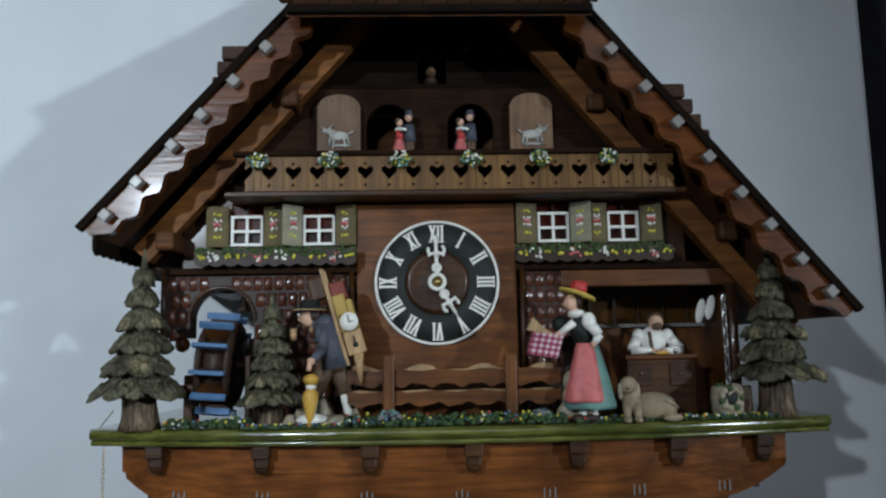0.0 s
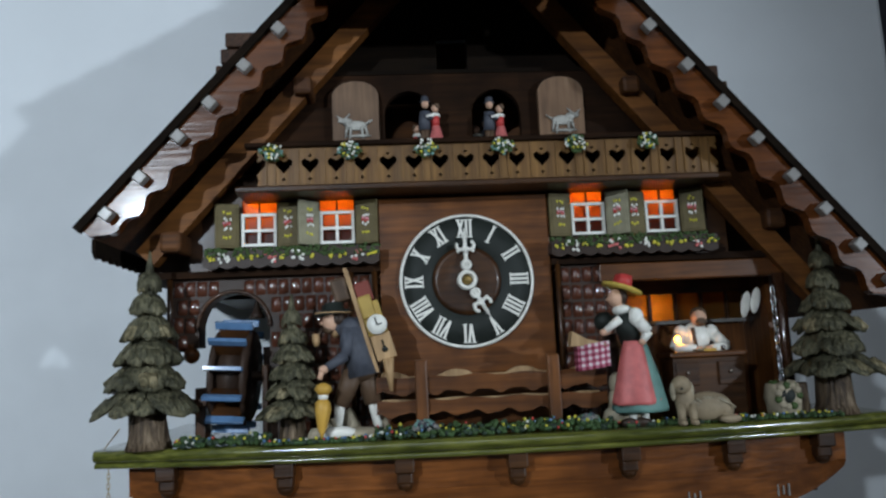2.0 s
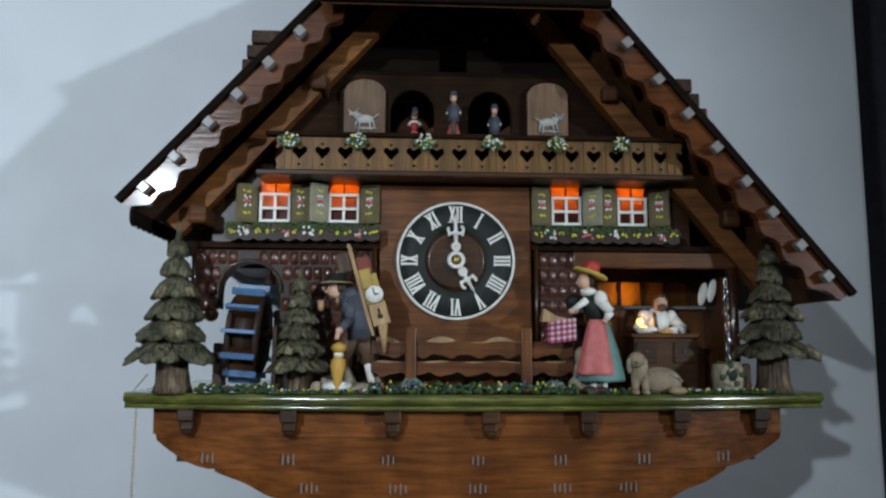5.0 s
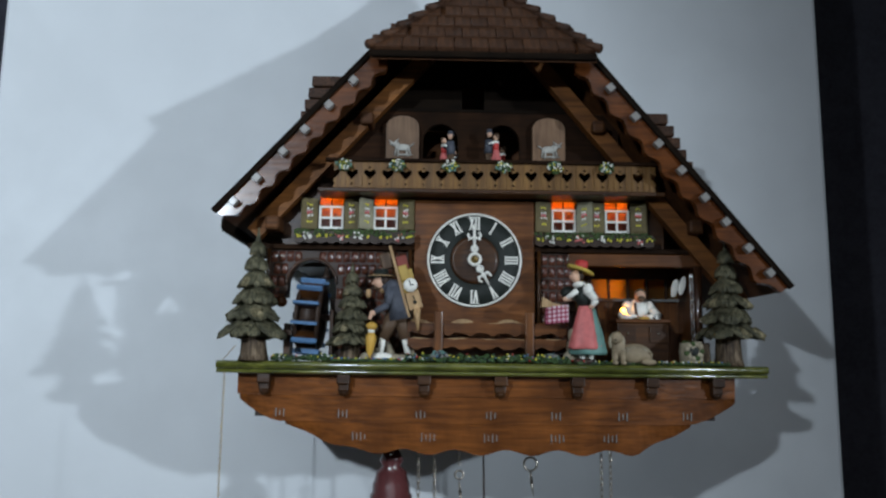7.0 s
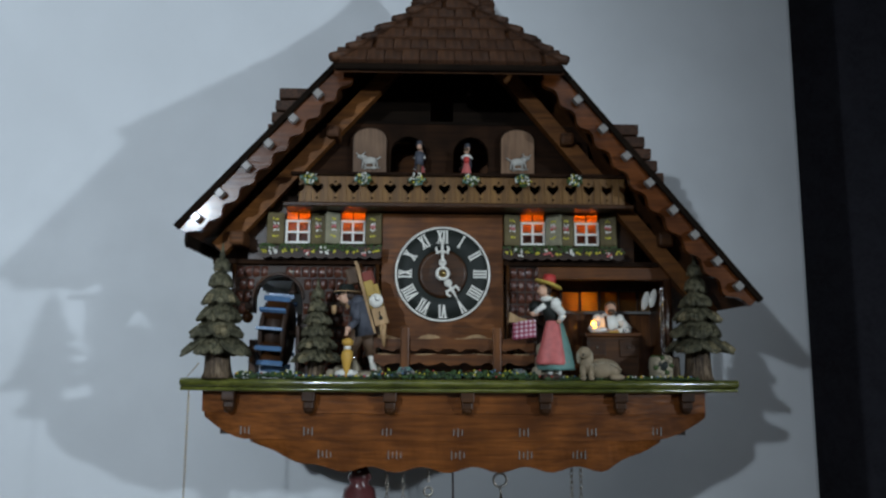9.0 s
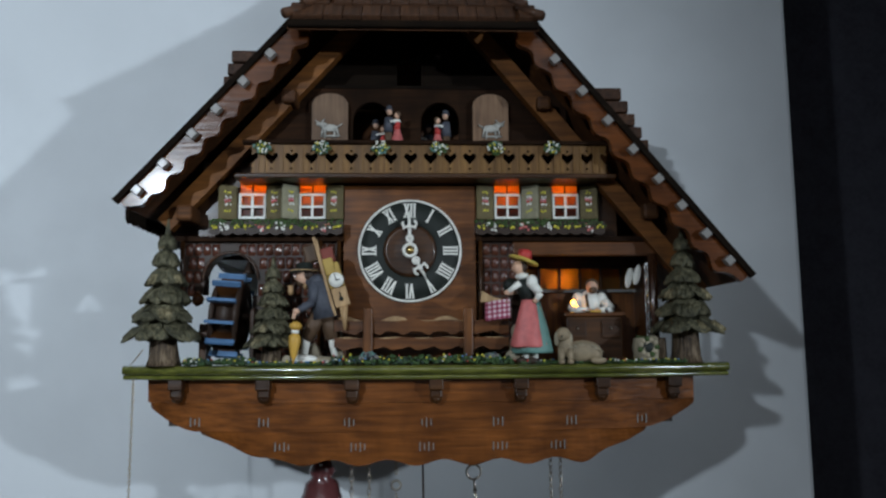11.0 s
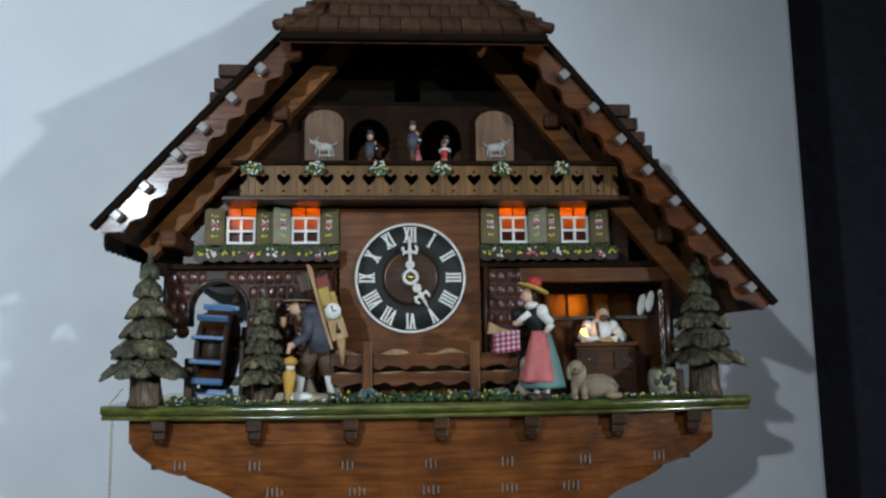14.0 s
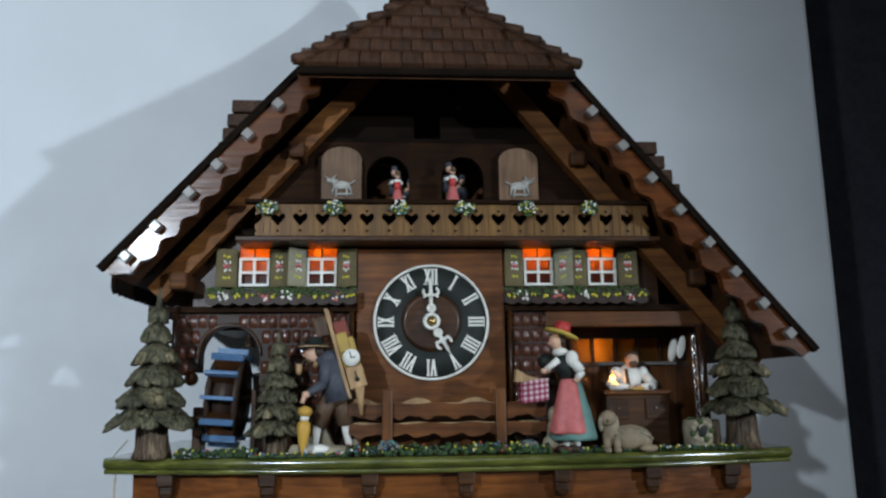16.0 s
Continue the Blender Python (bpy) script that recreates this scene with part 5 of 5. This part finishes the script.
def build_fence():
    t = thing("rail_fence", "brown rail fence with wavy boards below the dial", "fence", pose(0.010, -0.028, SHELF))
    for x in (-0.0495, 0.0455):
        s = Shape()
        s.box(x - 0.0044, x + 0.0044, -0.0155, -0.0104, 0, 0.0535, CHESTNUT_UP, 0.0012)
        part("fence_post", s, t)
    for k, (z0, z1) in enumerate(((0.0300, 0.0415), (0.0150, 0.0250))):
        n, poly = 64, []
        for i in range(n + 1):
            u = i / n
            poly.append((-0.0815 + 0.166 * u, z0 + 0.0016 * math.sin(u * 44 + k * 2) + 0.0006 * math.sin(u * 91)))
        for i in range(n + 1):
            u = 1 - i / n
            poly.append((-0.0815 + 0.166 * u, z1 + 0.0007 * math.sin(u * 30 + 1 + k)))
        s = Shape()
        s.prism(poly, -0.0105, -0.0055, CHESTNUT)
        part("fence_rail", s, t)
        top = []
        for i in range(41):
            u = i / 40
            bump = max(0.0, math.sin(u * 20.5 + 0.8)) ** 0.7 * (0.0042 if k == 0 else 0.0008)
            top.append((-0.078 + 0.158 * u, z1 + bump + 0.0002))
        s = Shape()
        s.prism([(-0.078, z1 - 0.003)] + top + [(0.080, z1 - 0.003)], -0.0050, 0.0030, CREAM_WOOD)
        part("rail_top", s, t, "pale cut top of a rail")
    s = Shape()
    for i, (x, z, w) in enumerate(((0.0905, 0.006, 0.009), (0.0925, 0.018, 0.0075), (0.0935, 0.030, 0.0065), (0.100, 0.005, 0.010))):
        s.ball((x, -0.002, z), (w, 0.008, 0.0085), STONE, 10)
    solo("stone_post", s, "buff stone post at the end of the fence", "post", pose(0.010, -0.030, SHELF))


build_fence()


def flower_bed(x0, x1, y0, y1, seed, label, big=0.004):
    s, rnd = Shape(), random.Random(seed)
    n = int((x1 - x0) / 0.00042)
    for i in range(n):
        x, y = rnd.uniform(x0, x1), rnd.uniform(y0, y1)
        h = 0.0012 + big * rnd.random() * (0.35 + 0.65 * (y - y0) / (y1 - y0))
        s.ball((x, y, SHELF + h), (0.0022, 0.0018, 0.0016), GRASS if i % 3 else LEAF, 5)
    for i in range(n // 4):
        x, y = rnd.uniform(x0, x1), rnd.uniform(y0, y1)
        h = 0.0030 + big * rnd.random() * (0.35 + 0.65 * (y - y0) / (y1 - y0))
        s.ball((x, y - 0.001, SHELF + h), 0.0009 + 0.0004 * rnd.random(), (YELLOW, BLUE, GRASS, RED, YELLOW, BLUE, WHITE, YELLOW, GRASS)[i % 9], 5)
    return solo("flower_bed", s, label, "flower bed", group="flower beds on the shelf", kind="stuff")


flower_bed(-0.212, -0.148, -0.044, -0.026, 21, "bed of tiny painted flowers before the water wheel", 0.006)
flower_bed(-0.072, 0.094, -0.058, -0.043, 22, "bed of tiny painted flowers before the fence", 0.008)
flower_bed(-0.148, -0.072, -0.056, -0.050, 23, "strip of painted grass at the edge of the shelf", 0.001)
flower_bed(0.094, 0.262, -0.050, -0.030, 24, "strip of painted grass at the edge of the shelf", 0.0008)
for x, y, r in ((-0.038, -0.050, 0.010), (0.077, -0.047, 0.008)):
    s, rnd = Shape(), random.Random(int(x * 1000))
    for i in range(60):
        a, q = rnd.uniform(0, 6.28), r * math.sqrt(rnd.random())
        s.ball((q * math.cos(a), 0.5 * q * math.sin(a) , 0.003 + 0.9 * math.sqrt(max(0, r * r - q * q)) * rnd.uniform(0.7, 1)), 0.0019, (SLATE, TEAL, STUD)[i % 3], 5)
    solo("shrub", s, "small grey-green shrub before the fence", "shrub", pose(x, y, SHELF))


def build_trough():
    s = Shape()
    s.lathe([(0.0105, 0), (0.0120, 0.006), (0.0125, 0.014), (0.0118, 0.0235), (0.0085, 0.0245), (0.0078, 0.018)], STONE, 16, None, 0.08)
    # black ball in place of a hollow, paints the dark of the trough's mouth
    s.ball((-0.001, -0.0100, 0.0150), (0.0066, 0.0030, 0.0062), BLACK, 12)
    for i in range(11):
        a = 2 * math.pi * i / 11
        s.ball((-0.001 + 0.0080 * math.cos(a), -0.0108 - 0.0006 * (i % 2), 0.0150 + 0.0078 * math.sin(a)), (0.0031, 0.0026, 0.0029), STONE if i % 3 else MOSS, 8)
    rnd = random.Random(6)
    for i in range(14):
        a = rnd.uniform(0, 6.28)
        s.ball((0.0085 * math.cos(a), 0.0085 * math.sin(a) - 0.002, 0.021 + 0.004 * rnd.random()), 0.0022, MOSS if i % 2 else STONE, 6)
    solo("stone_trough", s, "small rough stone trough beside the workshop post", "trough", pose(0.2315, -0.022, SHELF))
    s = Shape()
    s.lathe([(0.0052, 0), (0.0048, 0.022), (0.004, 0.024)], TRUNK, 12, None, 0.06)
    solo("tree_stump", s, "bare carved stump beside the stone trough", "stump", pose(0.2475, -0.020, SHELF))


build_trough()

# ---- below the clock: chains, hooks, bob ----
for x, y in ((-0.0585, 0.020), (-0.0410, 0.020), (0.1420, 0.020), (0.1520, 0.020)):
    chain("chain", x, y, 1.30, 1.625, 0.0030, 0.0008, STEEL, "steel clock chain hanging below the base")
for x, zr in ((-0.0140, 1.566), (0.0640, 1.578)):
    chain("chain", x, 0.020, zr + 0.006, 1.625, 0.0026, 0.0007, STEEL, "short steel chain ending in a hook")
    s = Shape()
    s.ring((0, 0, 0), 0.0072 if x > 0 else 0.0046, 0.0012, STEEL, None, 18)
    s.limb((0, 0, -0.007), (0.001, 0, -0.018), 0.0012, 0.0030, STEEL, 8, 0.6)
    s.limb((0.001, 0, -0.018), (0.003, 0, -0.034), 0.0030, 0.0008, STEEL, 8, 0.6)
    solo("weight_hook", s, "steel ring and hook for a clock weight", "hook", pose(x, 0.020, zr))
s = Shape()
s.limb((0, 0, 0.0), (0.006, 0, -0.33), 0.0022, 0.0022, DARKBROWN, 8, 0.5)
solo("pendulum_rod", s, "dark wooden pendulum rod below the base", "pendulum", pose(0.0120, 0.026, 1.628))
s = Shape()
s.lathe([(0.004, 0.050), (0.0085, 0.046), (0.0135, 0.036), (0.0100, 0.030), (0.0165, 0.024), (0.0185, 0.014), (0.0200, 0.012), (0.0205, 0.002), (0.0225, 0.0), (0.0232, -0.010), (0.0250, -0.012), (0.0250, -0.024), (0.0235, -0.030), (0.020, -0.045), (0.012, -0.050)], paint("bob_varnish", (0.10, 0.030, 0.030), 0.25, 0.5), 28)
s.ball((0, -0.010, 0.043), 0.0020, SILVER, 8)
solo("turned_bob", s, "dark red turned wooden bob under the base", "bob", pose(-0.0880, 0.020, 1.545))
chain("cord", -0.2665, -0.012, 1.30, 1.676, 0.0017, 0.0004, BRASS, "thin brass bead chain hanging from the shelf end")
s = Shape()
s.limb((-0.2665, -0.0215, 1.6875), (-0.250, -0.038, 1.702), 0.0004, 0.0004, BRASS, 6)
solo("wire", s, "thin brass wire from shelf to fir", "wire")


# ---- things that move ----
def dancers(k):
    """A pair: the girl at -x, the man at +x."""
    s = Shape()
    s.lathe([(0.0072, 0), (0.0068, 0.003), (0.0030, 0.0175)], ROSE, 14, pose(-0.0042, 0, 0), 0.04)
    s.limb((-0.0040, 0, 0.017), (-0.0036, 0, 0.0255), 0.0030, 0.0036, RED, 10)
    s.ball((-0.0036, 0, 0.0262), (0.0044, 0.0046, 0.0022), WHITE, 10)
    s.ball((-0.0040, 0, 0.0322), (0.0030, 0.0030, 0.0034), SKIN, 10)
    s.ball((-0.0052, 0, 0.0335), (0.0028, 0.0031, 0.0030), BROWN, 8)
    for x in (0.0030, 0.0062):
        s.limb((x, 0, 0), (x + 0.0002, 0, 0.018), 0.0022, 0.0026, BROWN, 8)
    s.limb((0.0050, 0, 0.015), (0.0042, 0, 0.0300), 0.0050, 0.0044, SLATE, 12)
    s.ball((0.0040, 0, 0.0365), (0.0030, 0.0030, 0.0036), SKIN, 10)
    s.lathe([(0.0046, 0), (0.0030, 0.0010), (0.0028, 0.0040)], SLATE, 12, pose(0.0042, 0, 0.0385))
    for y in (-0.0042, 0.0042):
        s.limb((0.0042, y, 0.0275), (-0.0022, y * 1.15, 0.0225), 0.0016, 0.0013, SLATE, 8)
        s.limb((-0.0036, y, 0.0255), (0.0024, y * 1.3, 0.0245), 0.0017, 0.0012, WHITE, 8)
    return solo("dance_figurine", s, "tiny carved dancing pair, red dress and slate coat", "figurine", group="dancers on the balcony")


COUPLES = [dancers(k) for k in range(4)]

s = Shape()
s.ball((0, 0, 0), (0.0060, 0.0110, 0.0060), DARKBROWN, 12)
s.ball((0, -0.0100, 0.0065), (0.0046, 0.0050, 0.0046), BROWN, 10)
s.limb((0, -0.0140, 0.0060), (0, -0.0190, 0.0050), 0.0016, 0.0003, OCHRE, 8)
s.box(-0.002, 0.002, -0.002, 0.020, -0.008, -0.005, DARKBROWN)
CUCKOO = solo("cuckoo_bird", s, "small dark cuckoo in the gable", "bird")

BULBS = []
for x, _ in WIN:
    s = Shape()
    s.ball((-0.0035, 0, 0), (0.0022, 0.0022, 0.0026), BULB, 10)
    s.ball((0.0035, 0, 0), (0.0022, 0.0022, 0.0026), BULB, 10)
    BULBS.append((solo("window_bulb", s, "tiny amber bulb behind a window", "bulb", group="bulbs of the windows"), (x, 0.0280, 1.8675), (x, 0.0300, 1.8840)))
s = Shape()
s.ball((0, 0, 0), 0.0024, BULB_WARM, 10)
BULBS.append((solo("bench_bulb", s, "tiny warm bulb at the workbench", "bulb"), (0.1690, 0.0165, 1.7480), (0.175, 0.016, 1.712)))


s = Shape()
s.ball((0, 0, 0), 0.0022, PANE_BULB, 10)
BULBS.append((solo("pane_bulb", s, "tiny amber bulb behind the workshop panes", "bulb"), (0.1680, 0.082, 1.776), (0.163, 0.082, 1.650)))


def at_time(rows, t):
    for (a, u), (b, v) in zip(rows, rows[1:]):
        if a <= t <= b:
            return u + (v - u) * (t - a) / (b - a)
    return rows[-1][1]


def motions():
    times = [0.25 * i for i in range(65)]
    # dancers: a slow round, each pair spinning on its own
    slow = [(0, -45), (1.4, -44), (3, -30), (5.4, 0), (6, 11), (6.9, 30), (7.5, 35), (9.7, 50), (12.5, 78), (14.5, 103), (16, 120)]
    spin = [(0, 0), (1.0, 0), (1.4, 90), (2.1, 180), (2.8, 264), (3.0, 286), (3.2, 330), (5.4, 690), (6, 725), (6.6, 810), (7.2, 900), (7.5, 975), (8.3, 1080), (9, 1160), (9.65, 1260), (12.5, 1620), (14.5, 1950), (16, 2090)]
    for k, ob in enumerate(COUPLES):
        off, own = ((0, 0), (90, 0), (-90, 180), (180, 180))[k]
        rows = []
        for t in times:
            a = radians(at_time(slow, t) + off)
            rows.append((t, pose(0.037 * math.sin(a), 0.020 - 0.037 * math.cos(a), 1.9046, 0, 0, at_time(spin, t) + own)))
        walk(ob, rows)
    # water wheel: the near paddles sink
    walk(WHEEL, [(t, pose(-0.1785, 0.002, 1.735, 8 + 52 * t, 4, -2)) for t in [0.5 * i for i in range(33)]])
    # the pedlar lifts his umbrella
    swing = [(0, 0), (1.2, 2), (1.5, 8), (1.9, 18), (2.4, 28), (3.2, 26), (4.2, 10), (5.0, 0), (5.6, 4), (6.1, 16), (6.5, 26), (6.9, 24), (7.5, 14), (8.0, 3), (9.0, 0), (9.5, 4), (10.5, 20), (11.4, 8), (12.2, 0), (13.2, 0), (13.7, 6), (14.1, 16), (14.5, 26), (15.2, 26), (16, 16)]
    walk(PEDLAR_ARM, [(t, pose(-0.0015, -0.0085, 0.0700, 0, 0, 60 - 60 * a / 28)) for t, a in swing])
    # the checked cloth is whisked up once
    lift = [(0, 16), (0.3, 38), (0.5, 30), (0.7, 14), (0.95, 3), (1.3, 0), (16, 0)]
    walk(CLOTH, [(t, pose(0.0955, -0.046, 1.7450 + 0.0003 * a, 0, a, 0)) for t, a in lift])
    # the cuckoo goes in
    walk(CUCKOO, [(t, pose(-0.002, y, 1.985)) for t, y in ((0, 0.030), (0.3, 0.036), (0.7, 0.062), (1.0, 0.075), (16, 0.075))])
    # the glowing bulbs drop from the added box, rise from the bench, imitating switch-on
    for ob, on, off in BULBS:
        walk(ob, [(0, pose(*off)), (1.62, pose(*off)), (1.72, pose(*on)), (16, pose(*on))])


motions()
